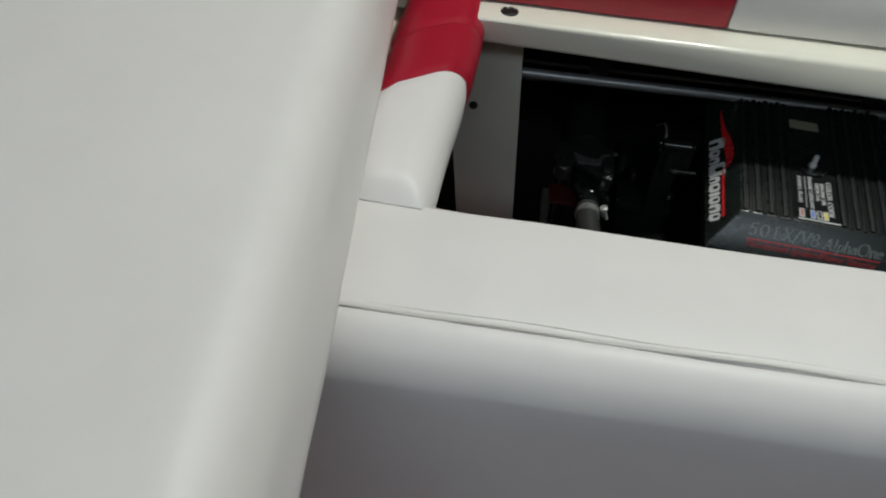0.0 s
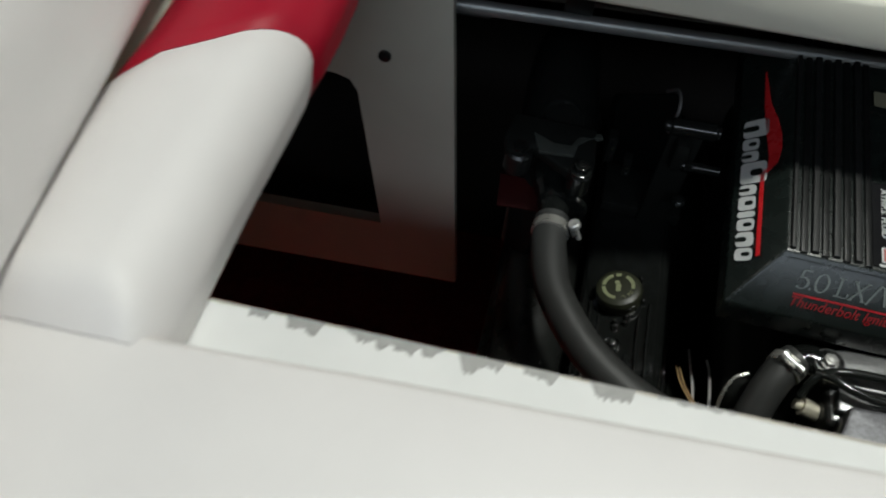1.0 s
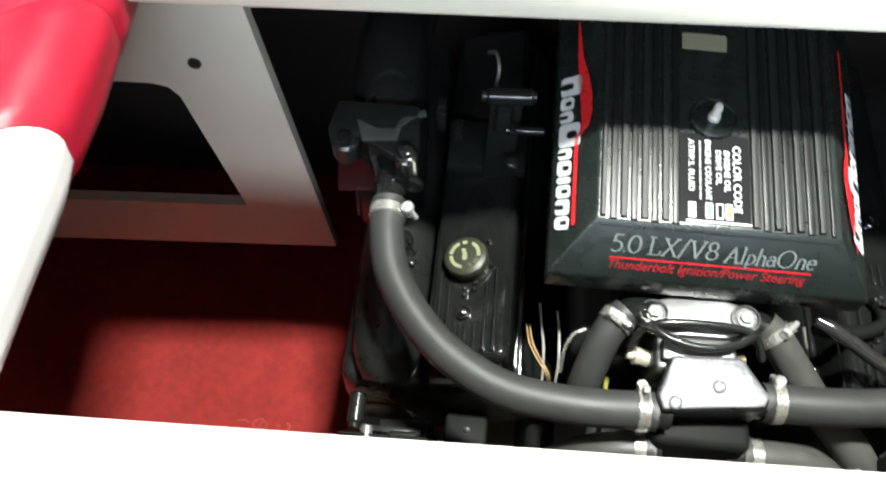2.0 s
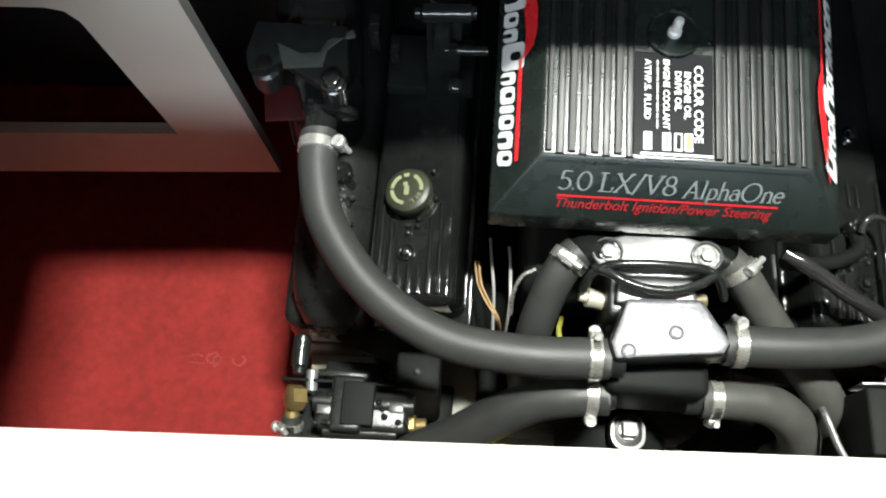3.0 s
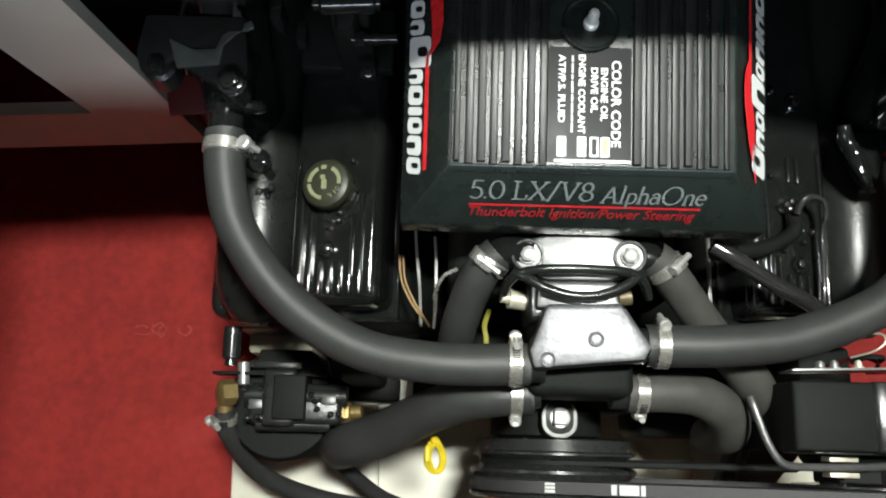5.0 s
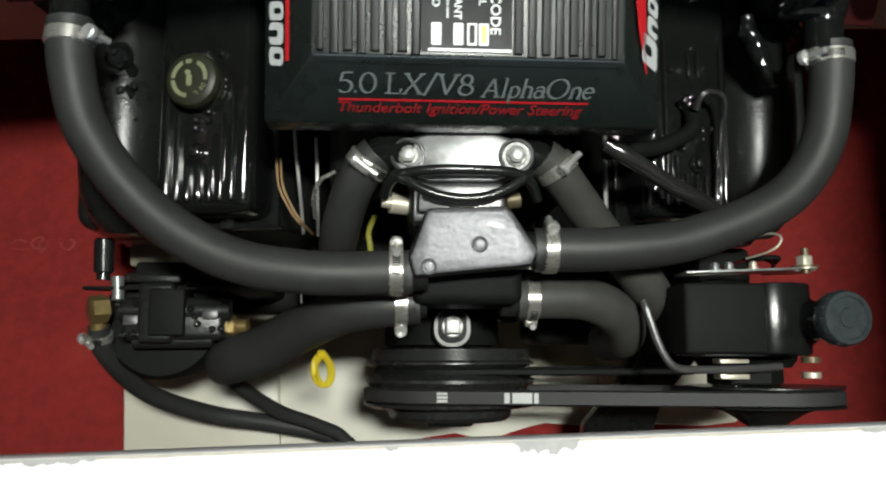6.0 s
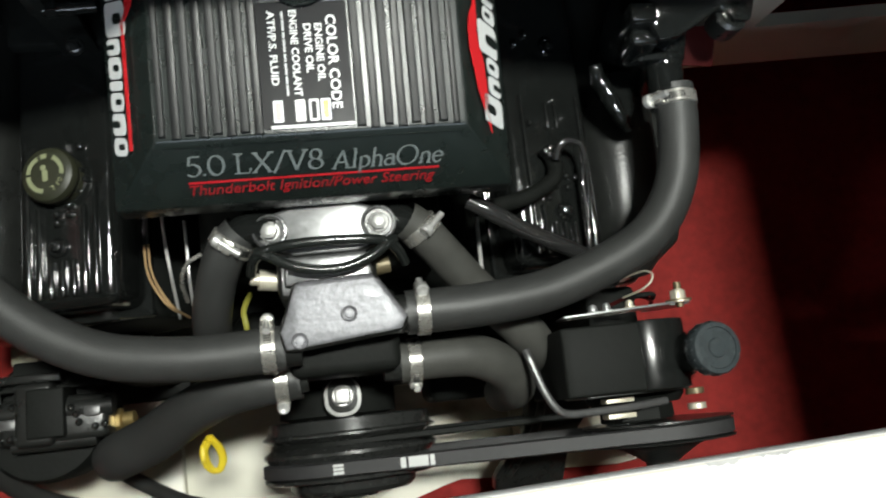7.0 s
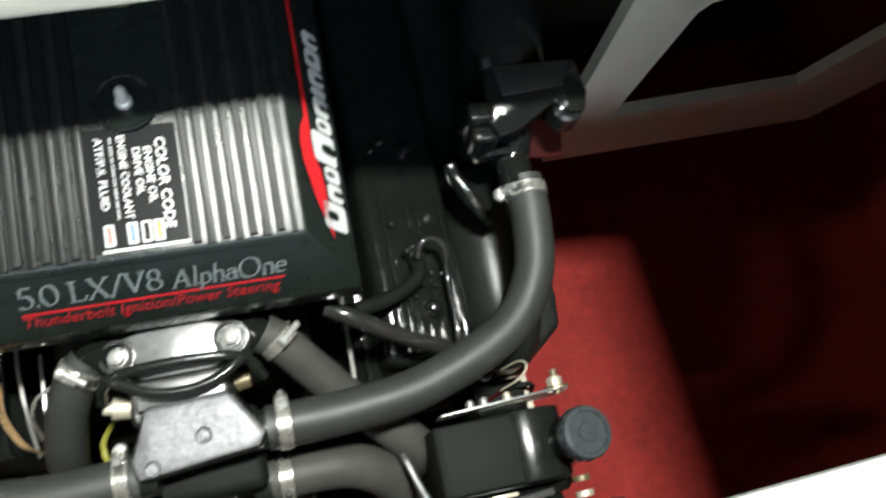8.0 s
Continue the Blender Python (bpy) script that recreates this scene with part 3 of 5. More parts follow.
part("piping", swept(tube([(x, SF + 0.001 + 0.0015 * math.sin(x * 23), 0.9118 + 0.0008 * math.sin(x * 17)) for x in np.linspace(-0.715, 1.18, 60)], 0.0023, 8, 2), 0.068), PIPING, seat)

for k in range(250):
    x = -0.70 + k * 0.0075
    y = SF + 0.0085 + 0.0015 * math.sin(x * 23)
    part("stitch", swept(tube([(x, y, 0.9136), (x + 0.003, y + 0.0002, 0.9141), (x + 0.006, y, 0.9136)], 0.0005, 5, 2), 0.068), STITCH, seat)

# side bolster, red and white, along the port side of the opening
BX = [(0.050, -0.052), (0.060, -0.030)] + [(0.012 + 0.050 * math.cos(a), -0.003 + 0.050 * math.sin(a)) for a in np.linspace(-0.2, 1.45, 9)] + [(-0.035, 0.046), (-0.058, 0.036), (-0.074, 0.016), (-0.078, -0.052)]


def bolster(y0, y1, seed, slant):
    """A stretch of a padded bolster: the profile drawn along y, its ends cut at a slant."""
    bm = bmesh.new()
    prof = []
    for (x, z), (x2, z2) in zip(BX, BX[1:]):
        prof += [(x + (x2 - x) * k / 2, z + (z2 - z) * k / 2) for k in range(2)]
    prof.append(BX[-1])
    rings = []
    n = max(int((y1 - y0) / 0.008), 3)
    for i in range(n + 1):
        y = y0 + (y1 - y0) * i / n
        tuck = max(0.0, 1 - (y - y0) / 0.045) if y0 < -0.2 else 0.0     # the front end is flattened to a straight lip
        lid = 0.946 - 0.030 * tuck * tuck
        grow = 1 - 0.05 * (max(0, 1 - min(i, n - i) / 2.0))
        rings.append([bm.verts.new((-0.661 - 0.018 * max(0.0, 0.06 - y) / 0.3 + x * grow + 0.0015 * noise.noise(Vector((x * 30, y * 12, z * 30 + seed))),
                                    y + (slant[0] if i == 0 else slant[1] if i == n else slant[0] + (slant[1] - slant[0]) * i / n) * (x + 0.06) / 0.13,
                                    min(0.893 + z * grow, lid))) for x, z in prof])
    for a, b in zip(rings, rings[1:]):
        for k in range(len(a) - 1):
            bm.faces.new((a[k], a[k + 1], b[k + 1], b[k]))
    bm.faces.new(rings[0])
    bm.faces.new(rings[-1])
    for a, b in zip(rings, rings[1:]):
        bm.faces.new((a[0], a[-1], b[-1], b[0]))
    bmesh.ops.recalc_face_normals(bm, faces=bm.faces)
    return moved(bm, BOAT)


side = thing("side_bolster", BOAT @ Vector((-0.665, 0.0, 0.80)), "white and red vinyl bolster along the side of the opening", "bolster")
part("white_panel", bolster(-0.231, -0.022, 0, (0.0, 0.10)), VINYL, side, "white vinyl end panel")
part("red_panel", bolster(-0.021, 0.135, 5, (0.10, 0.08)), VINYL_RED, side, "red vinyl panel")
part("red_panel", bolster(0.136, 0.40, 8, (0.08, 0.0)), VINYL_RED, side, "red vinyl panel")

# the large padded cushion on the port side
gun = thing("side_cushion", BOAT @ Vector((-1.2, -0.1, 0.888)), "large white vinyl cushion along the boat's side", "cushion")
cush = puffed(diced(box(-1.75, -0.693, -1.25, 0.60, 0.888, 1.085, 0.022, 5), 0.016), 0.003, 5, 2)
for v in cush.verts:
    f = min(max((v.co.x + 0.693 + 0.080) / 0.080, 0.0), 1.0)
    z = v.co.z - (v.co.z - 0.888) / 0.197 * 0.050 * (1 - math.sqrt(max(1 - f * f, 0.0)))      # the top rolls over into a steep side
    lean = (z - 0.955) / 0.13 * 0.030 if z > 0.955 else (0.955 - z) / 0.067 * 0.050           # which bulges out and tucks in at its foot
    v.co.z = z
    v.co.x -= (v.co.y + 0.25) * 0.09 + lean * f
part("cushion_cover", moved(cush, BOAT), VINYL, gun)

# engine beds: cream painted stringers on the floor
structure("engine_bed", moved(join(box(-0.466, -0.235, -0.36, 0.02, 0.045, 0.075, 0.006), box(-0.40, -0.236, 0.019, 0.9, 0.045, 0.0745, 0.003), prism([(0.26, -0.216), (0.33, -0.222), (0.42, -0.230), (0.475, -0.226), (0.485, -0.20), (0.485, 0.9), (0.26, 0.9)], 0.045, 0.075, 0.004), prism([(-0.236, -0.36), (-0.15, -0.30), (-0.118, -0.245), (-0.067, -0.234), (-0.03, -0.229), (0.03, -0.223), (0.08, -0.236), (0.145, -0.219), (0.172, -0.214), (0.23, -0.221), (0.262, -0.216), (0.262, 0.9), (-0.236, 0.9)], 0.045, 0.060)), BOAT), BILGE, "cream painted bilge and engine beds", "engine bed")
# ---- the engine ----
engine = thing("engine", (0, 0.25, 0.06), "black painted V8 boat engine in its bay", "engine")
part("engine_block", join(box(-0.17, 0.17, 0.03, 0.75, 0.13, 0.33, 0.02, 3), box(-0.12, 0.12, -0.03, 0.04, 0.16, 0.40, 0.03, 3)), MATTE, engine)
for s in (-1, 1):
    part("cylinder_head", moved(box(-0.105, 0.105, 0.035, 0.62, -0.07, 0.07, 0.012, 3), Matrix.Translation((s * 0.242, 0, 0.345)) @ Matrix.Rotation(s * radians(32), 4, "Y")), MATTE, engine)
    part("engine_side", box(s * 0.36 - 0.06, s * 0.36 + 0.06, 0.04, 0.62, 0.12, 0.318, 0.015, 3), SATIN, engine)
part("oil_pan", box(-0.13, 0.13, 0.0, 0.7, 0.062, 0.15, 0.03, 3), SATIN, engine)
part("intake_manifold", join(box(-0.13, 0.13, 0.06, 0.62, 0.38, 0.505, 0.02, 3), box(-0.09, 0.09, 0.13, 0.45, 0.50, 0.625, 0.02, 3)), MATTE, engine)


def valve_cover(s):
    """A cast rocker cover that slopes outwards, with ribs along it."""
    lean = Matrix.Translation((s * 0.262, 0.0, 0.498)) @ Matrix.Rotation(s * radians(15), 4, "Y")
    vc = part("valve_cover", moved(join(box(-0.055, 0.055, 0.045, 0.60, -0.07, 0.0, 0.014, 4), box(-0.062, 0.062, 0.035, 0.61, -0.075, -0.058, 0.004)), lean), GLOSS, engine)
    for k in range(-3, 4):
        x = k * 0.0122 + (0.003 if s > 0 else -0.001)
        reach = (0.094, 0.094, 0.150, 0.172)[abs(k)] if s < 0 else (0.092, 0.092, 0.112, 0.24)[abs(k)]
        part("rib", moved(box(x - 0.0021, x + 0.0021, 0.056, reach, -0.003, 0.0055, 0.0020, 4), lean), POLISH, vc)
    if s > 0:
        for x in (-0.002, 0.010):
            part("rib", moved(box(x - 0.0024, x + 0.0024, 0.200, 0.232, -0.003, 0.005, 0.0023, 3), lean), POLISH, vc)
    spots = ((-0.267, 0.133), (-0.267, 0.142), (-0.255, 0.141), (-0.254, 0.150), (-0.242, 0.186), (-0.236, 0.176), (-0.247, 0.166), (-0.241, 0.212)) if s < 0 else ((0.273, 0.144), (0.285, 0.143), (0.261, 0.133), (0.274, 0.131), (0.249, 0.119), (0.237, 0.206), (0.231, 0.30), (0.245, 0.312))
    for x, y in spots:
        part("boss", moved(lathe([(0.0038, -0.001), (0.0038, 0.0030), (0.0035, 0.0045), (0.0027, 0.0058), (0.0015, 0.0066), (0.0002, 0.0068)], None, 14), lean @ Matrix.Translation(((x - s * 0.262) * 1.03, y, 0.001))), POLISH, vc)
    for x, y in ((0.0, 0.108 if s < 0 else 0.104), (0.006, 0.30 if s > 0 else 0.36)):
        part("bolt", moved(join(lathe([(0.0105, -0.001), (0.0105, 0.003), (0.0092, 0.0045), (0.008, 0.003), (0.007, 0.001)], None, 24), lathe([(0.0056, 0.001), (0.0054, 0.0075), (0.003, 0.0088), (0.0003, 0.009)], None, 12)), lean @ Matrix.Translation((x + s * 0.006, y, 0.001))), POLISH, vc)


for s in (-1, 1):
    valve_cover(s)
capm = Matrix.Translation((-0.267, 0.180, 0.503)) @ Matrix.Rotation(radians(-16), 4, "Y")
filler = part("oil_filler_cap", moved(join(lathe([(0.027, -0.012), (0.027, 0.0), (0.0255, 0.002)], None, 28), lathe([(0.0255, 0.0), (0.0290, 0.006), (0.0295, 0.012), (0.0275, 0.0165), (0.0235, 0.0186), (0.0205, 0.0193), (0.002, 0.0194)], None, 32)), capm), CAPGREEN, engine, "olive black oil filler cap with a printed ring")
for a0, a1 in ((-8, 62), (84, 104), (116, 176), (184, 262)):
    arc = [(0.0205 * math.cos(radians(a)), 0.0205 * math.sin(radians(a))) for a in np.linspace(a0, a1, 12)]
    inner = [(0.0160 * math.cos(radians(a)), 0.0160 * math.sin(radians(a))) for a in np.linspace(a1, a0, 12)]
    part("printed_ring", slab(arc + inner, capm @ Matrix.Translation((0, 0, 0.0194))), CAPPRINT, filler)
for k, letter in enumerate("OIL"):
    a = radians(-28 - k * 19)
    out_dir = Vector((math.cos(a), math.sin(a), 0))
    along = Vector((math.sin(a), -math.cos(a), 0))
    spot = out_dir * 0.0155 - along * 0.0022
    part("print", lettering(letter, capm @ plane_pose((spot.x, spot.y, 0.0194), along, out_dir), 0.0011 if letter == "I" else 0.0040, 0.0052), CAPPRINT, filler)
part("printed_sign", join(slab(rounded(-0.003, 0.003, -0.008, 0.004, 0.002), capm @ Matrix.Translation((0, 0, 0.0194))), slab(rounded(-0.005, 0.001, 0.004, 0.009, 0.002), capm @ Matrix.Translation((0, 0, 0.0194)))), CAPPRINT, filler)


def exhaust(s):
    """Exhaust manifold, its riser elbow, the hose neck and flange bolts."""
    x = s * 0.365
    if s > 0:
        flank = prism([(0.310, 0.042), (0.398, 0.042), (0.449, 0.082), (0.453, 0.120), (0.453, 0.60), (0.310, 0.60)], 0.300, 0.392, 0.010, None, 3)
    else:
        flank = box(x - 0.062, x + 0.055, 0.042, 0.60, 0.300, 0.40, 0.020, 4)
    man = part("exhaust_manifold", puffed(join(tube([(x, 0.045, 0.40), (x, 0.08, 0.415), (x, 0.16, 0.42), (x, 0.30, 0.42), (x, 0.58, 0.42)], [0.030, 0.047, 0.052, 0.053, 0.05], 22, 6),
                                              flank), 0.0004, 20), SATIN, engine)
    for y in (0.09, 0.22):
        part("bolt", hexhead((x - s * 0.058, y, 0.435), (-s, 0, 0.5), 0.008), GLOSS, man)
    neck = tube([(x + s * 0.008, 0.205, 0.576), (x + s * 0.008, 0.232, 0.578), (x + s * 0.010, 0.258, 0.578), (x + s * 0.014, 0.30, 0.57)], [0.0185, 0.0190, 0.025, 0.036], 20, 6)
    collar = lathe([(0.0215, -0.004), (0.0235, 0.0), (0.0215, 0.004)], aim((x + s * 0.008, 0.240, 0.578), (0, 1, 0)), 24)
    pipe = tube([(x + s * 0.02, 0.29, 0.45), (x + s * 0.022, 0.315, 0.53), (x + s * 0.025, 0.37, 0.585), (x + s * 0.03, 0.47, 0.59), (x + s * 0.03, 0.62, 0.52)], [0.05, 0.052, 0.052, 0.05, 0.05], 20, 6)
    flange = prism([(-0.056, -0.008), (-0.046, -0.026), (-0.026, -0.024), (0.022, 0.004), (0.034, -0.012), (0.054, -0.010), (0.060, 0.012), (0.052, 0.050), (-0.05, 0.050)], -0.009, 0.009, 0.004, Matrix.Translation((x + s * 0.028, 0.266, 0.632)) @ Matrix.Diagonal((s, 1, 1, 1)) @ Matrix.Rotation(radians(8), 4, "X"))
    bmesh.ops.recalc_face_normals(flange, faces=flange.faces)
    riser = part("exhaust_elbow", puffed(join(neck, pipe), 0.001, 40), GLOSS, engine)
    part("collar", collar, GLOSS, riser)
    part("collar", puffed(lathe([(0.024, -0.006), (0.0295, -0.003), (0.0305, 0.002), (0.028, 0.006), (0.020, 0.008)], aim((x - s * 0.003, 0.246, 0.572), (0, 1, 0.30)), 28), 0.0008, 70), GLOSS, riser)
    part("flange", puffed(flange, 0.001, 40), GLOSS if s > 0 else MATTE, riser)
    if s > 0:
        part("boss", puffed(box(0.318, 0.345, 0.256, 0.277, 0.60, 0.6455, 0.004, 3), 0.0012, 90), GLOSS, riser)
        part("boss", puffed(box(0.322, 0.352, 0.240, 0.258, 0.585, 0.628, 0.006, 3), 0.0015, 90), GLOSS, riser)
        part("rib", puffed(tube([(0.316, 0.262, 0.530), (0.321, 0.246, 0.524), (0.331, 0.226, 0.520), (0.341, 0.203, 0.518), (0.352, 0.190, 0.510)], [0.008, 0.009, 0.010, 0.008, 0.005], 14, 6), 0.0015, 110), GLOSS, riser)
        part("web", puffed(prism([(0.318, 0.255), (0.330, 0.230), (0.341, 0.205), (0.352, 0.192), (0.362, 0.215), (0.366, 0.262)], 0.490, 0.518, 0.004), 0.0012, 80), GLOSS, riser)
    else:
        part("boss", puffed(rod((-0.354, 0.246, 0.605), (-0.354, 0.246, 0.64), 0.015, 18, 0.004), 0.0012, 80), GLOSS, riser)
        part("bolt", hexhead((-0.354, 0.245, 0.641), (0, -0.1, 1), 0.0100, 0.010), GLOSS, riser)
    part("boss", puffed(rod((x + s * 0.066, 0.265, 0.600), (x + s * 0.066, 0.265, 0.634), 0.017, 18, 0.004), 0.0015, 90), SATIN, riser)
    part("bolt", hexhead((x + s * 0.066, 0.264, 0.635), (0, -0.2, 1), 0.0095, 0.009), GLOSS, riser)
    if s > 0:
        part("top_plate", prism([(-0.036, 0.0), (0.030, 0.004), (0.044, 0.032), (-0.042, 0.034)], 0, 0.003, 0.001, Matrix.Translation((x + s * 0.030, 0.280, 0.6415)) @ Matrix.Diagonal((s, 1, 1, 1)) @ Matrix.Rotation(radians(8), 4, "X")), SATIN, riser, "dull grey black plate")
    else:
        part("top_plate", prism([(-0.408, 0.257), (-0.366, 0.262), (-0.363, 0.283), (-0.352, 0.294), (-0.334, 0.303), (-0.337, 0.311), (-0.350, 0.305), (-0.365, 0.294), (-0.371, 0.279), (-0.392, 0.277), (-0.419, 0.289)], 0.641, 0.6455, 0.001), GASKET, riser, "dull grey green gasket plate")
    # plate added to give the red that shows through under the elbow
    part("red_fill_plate", prism([(-0.02, -0.04), (0.045, -0.045), (0.05, 0.0), (-0.02, 0.0)], 0, 0.004, 0.001, Matrix.Translation((x + s * 0.035, 0.288, 0.56)) @ Matrix.Diagonal((s, 1, 1, 1)) @ Matrix.Rotation(radians(20), 4, "X")), DEEPRED, riser, "added dark red plate for the red seen below the elbow")
    if s < 0:
        lug = part("lug", puffed(join(rod((-0.362, 0.232, 0.45), (-0.357, 0.214, 0.484), 0.015, 16, 0.005), rod((-0.352, 0.214, 0.44), (-0.350, 0.200, 0.470), 0.012, 14, 0.005), rod((-0.352, 0.188, 0.43), (-0.350, 0.180, 0.470), 0.010, 14, 0.004)), 0.002, 90), GLOSS, riser)
        # small polished domes placed where the casting glints
        for px, py, pz, size in ((-0.361, 0.219, 0.487, 0.0042), (-0.349, 0.213, 0.483, 0.0034), (-0.355, 0.205, 0.483, 0.0030), (-0.356, 0.181, 0.475, 0.0046), (-0.342, 0.186, 0.474, 0.0046), (-0.346, 0.176, 0.472, 0.0032), (-0.340, 0.152, 0.470, 0.0024)):
            part("bolt", moved(lathe([(size, -0.004), (size, 0.001), (size * 0.7, 0.0026), (0.0004, 0.0032)], None, 7), aim((px, py, pz), (0.25, -0.2, 1))), POLISH, lug)


for s in (-1, 1):
    exhaust(s)

# thermostat housing
# this lean is chosen so that the housing tops mirror the main lamp
TIP = Matrix.Rotation(radians(5), 4, "X") @ Matrix.Rotation(radians(-3.5), 4, "Y")


def tipped(bm, pivot):
    """Leans a casting a little forward and to port about a point."""
    return moved(bm, Matrix.Translation(pivot) @ TIP @ Matrix.Translation(-Vector(pivot)))


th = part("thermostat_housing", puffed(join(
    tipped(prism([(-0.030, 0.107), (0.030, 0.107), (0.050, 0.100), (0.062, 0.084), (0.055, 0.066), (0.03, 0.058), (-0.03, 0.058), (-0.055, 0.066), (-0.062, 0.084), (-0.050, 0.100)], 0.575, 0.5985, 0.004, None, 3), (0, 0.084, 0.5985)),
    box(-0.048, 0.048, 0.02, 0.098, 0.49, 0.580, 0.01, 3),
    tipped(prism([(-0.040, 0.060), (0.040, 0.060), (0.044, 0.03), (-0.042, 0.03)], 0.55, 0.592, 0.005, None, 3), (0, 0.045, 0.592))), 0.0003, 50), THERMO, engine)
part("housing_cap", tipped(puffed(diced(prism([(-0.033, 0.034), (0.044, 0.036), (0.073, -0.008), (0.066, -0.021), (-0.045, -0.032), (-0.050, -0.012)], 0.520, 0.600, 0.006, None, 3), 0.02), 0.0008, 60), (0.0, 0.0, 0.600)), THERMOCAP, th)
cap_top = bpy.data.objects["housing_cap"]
# faces that point up stay grey, steeper ones turn satin black
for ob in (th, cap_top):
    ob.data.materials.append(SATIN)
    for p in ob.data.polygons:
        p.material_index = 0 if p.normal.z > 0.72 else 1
part("lower_casting", box(-0.043, 0.066, -0.052, 0.03, 0.45, 0.55, 0.010, 3), MATTE, th)
for x in (-0.050, 0.052):
    seat_at = Matrix.Translation((x, 0.084, 0))
    part("boss", tipped(lathe([(0.0168, 0.575), (0.0168, 0.6002), (0.0158, 0.6020), (0.0144, 0.6022), (0.0134, 0.6008), (0.0130, 0.5990)], seat_at, 32), (0, 0.084, 0.5985)), BOSS, th)
    part("bolt_recess", tipped(lathe([(0.0134, 0.598), (0.0132, 0.5996), (0.0005, 0.5996)], seat_at, 24), (0, 0.084, 0.5985)), SATIN, th)
    part("bolt", tipped(join(lathe([(0.0098, 0.5990), (0.0098, 0.6012), (0.0092, 0.6020), (0.0084, 0.6022)], seat_at, 28), hexhead((x, 0.084, 0.6020), (0, 0, 1), 0.0082, 0.0062, False)), (0, 0.084, 0.5985)), BOLTSTEEL, th, "grey steel bolt head")
for x, y in ((0.017, 0.0), (-0.030, -0.021)):
    part("plug", tipped(lathe([(0.0078, 0.598), (0.0078, 0.6004), (0.0070, 0.6013), (0.0060, 0.6004), (0.0046, 0.6002), (0.0040, 0.6013), (0.0003, 0.6016)], Matrix.Translation((x, y, 0)), 22), (0.0, 0.0, 0.600)), THERMOCAP, th)
for s in (-1, 1):
    drop = 0.010 if s > 0 else 0.0
    part("outlet", tube([(s * 0.045, 0.086, 0.582 - drop), (s * 0.068, 0.091, 0.581 - drop * 0.7), (s * 0.085, 0.083, 0.578)], [0.019, 0.0185, 0.0165], 18, 6), GLOSS, th)
for a, b, r in (((-0.03, -0.023, 0.567), (-0.075, -0.023, 0.567), 0.0185), ((0.045, -0.002, 0.57), (0.10, -0.001, 0.57), 0.0185), ((-0.03, -0.045, 0.51), (-0.06, -0.05, 0.51), 0.019), ((0.05, -0.043, 0.50), (0.09, -0.044, 0.50), 0.019)):
    part("outlet", rod(a, b, r), SATIN, th)
part("sensor", join(rod((-0.048, 0.044, 0.555), (-0.066, 0.046, 0.558), 0.0105, 14), rod((-0.066, 0.046, 0.558), (-0.074, 0.047, 0.559), 0.006, 12)), ZINC, th, "pale zinc temperature sender")
part("sensor", rod((0.048, 0.050, 0.555), (0.062, 0.052, 0.555), 0.0095, 12), DULL, th)

# lifting eye with a square-headed bolt
eye = part("lifting_eye", puffed(join(prism(rounded(-0.016, 0.028, -0.094, -0.045, 0.017, 6), 0.404, 0.418, 0.004, None, 3), box(-0.016, 0.028, -0.07, 0.0, 0.36, 0.410, 0.006)), 0.0004, 60), GLOSS, engine)
part("washer", prism(rounded(-0.0150, 0.0270, -0.0930, -0.0500, 0.0180, 7), 0.4175, 0.4205, 0.0012, None, 2), EYESTEEL, eye, "bright rounded steel washer plate")
part("recess", prism(rounded(-0.0105, 0.0225, -0.0885, -0.0495, 0.0140, 7), 0.4200, 0.4212, 0.0002), SATIN, eye)
part("bolt", join(lathe([(0.0122, 0.4205), (0.0122, 0.4228), (0.0110, 0.4238)], Matrix.Translation((0.006, -0.070, 0)), 24), box(-0.0025, 0.0145, -0.0785, -0.0615, 0.4225, 0.434, 0.0018, 3)), EYESTEEL, eye)

# crank pulley: three grooves and a hub, on an axis along y
PC = (0.012, 0.308)
PR = 0.106
GD = 0.0135      # depth of the grooves
prof = [(0.02, -0.0930), (PR - 0.012, -0.0930), (PR - 0.007, -0.0950), (PR - 0.005, -0.1080), (PR, -0.1105), (PR, -0.1128), (PR - GD, -0.1190), (PR - GD, -0.1235), (PR, -0.1310), (PR, -0.1345), (PR - 0.004, -0.1385),
        (PR - 0.008, -0.1425), (PR - 0.008, -0.1565), (PR + 0.001, -0.1595), (PR, -0.1630), (PR - 0.006, -0.1650), (0.078, -0.1665), (0.076, -0.1760), (0.070, -0.1815), (0.03, -0.183), (0.028, -0.189), (0.008, -0.190)]
axis = Matrix.Translation((PC[0], 0, PC[1])) @ Matrix.Rotation(radians(90), 4, "X")
part("crank_pulley", lathe([(r, -y) for r, y in prof], axis, 64), PULLEY, engine, "black three-groove crank pulley")
part("water_pump", join(lathe([(0.05, 0.05), (0.07, 0.06), (0.07, 0.09), (0.03, 0.10)], Matrix.Translation((0.0, 0, 0.33)) @ Matrix.Rotation(radians(90), 4, "X"), 28), box(-0.12, 0.12, -0.06, 0.03, 0.29, 0.39, 0.03, 3)), MATTE, engine)
part("timing_cover", box(-0.17, 0.112, -0.060, 0.02, 0.24, 0.362, 0.012, 3), MATTE, engine)
part("pump_bracket", box(0.114, 0.25, -0.088, 0.02, 0.22, 0.345, 0.014, 3), MATTE, engine)
part("engine_mount", join(box(-0.28, -0.22, -0.02, 0.035, 0.10, 0.33, 0.008), box(-0.40, -0.20, -0.04, 0.04, 0.07, 0.10, 0.006)), MATTE, engine)
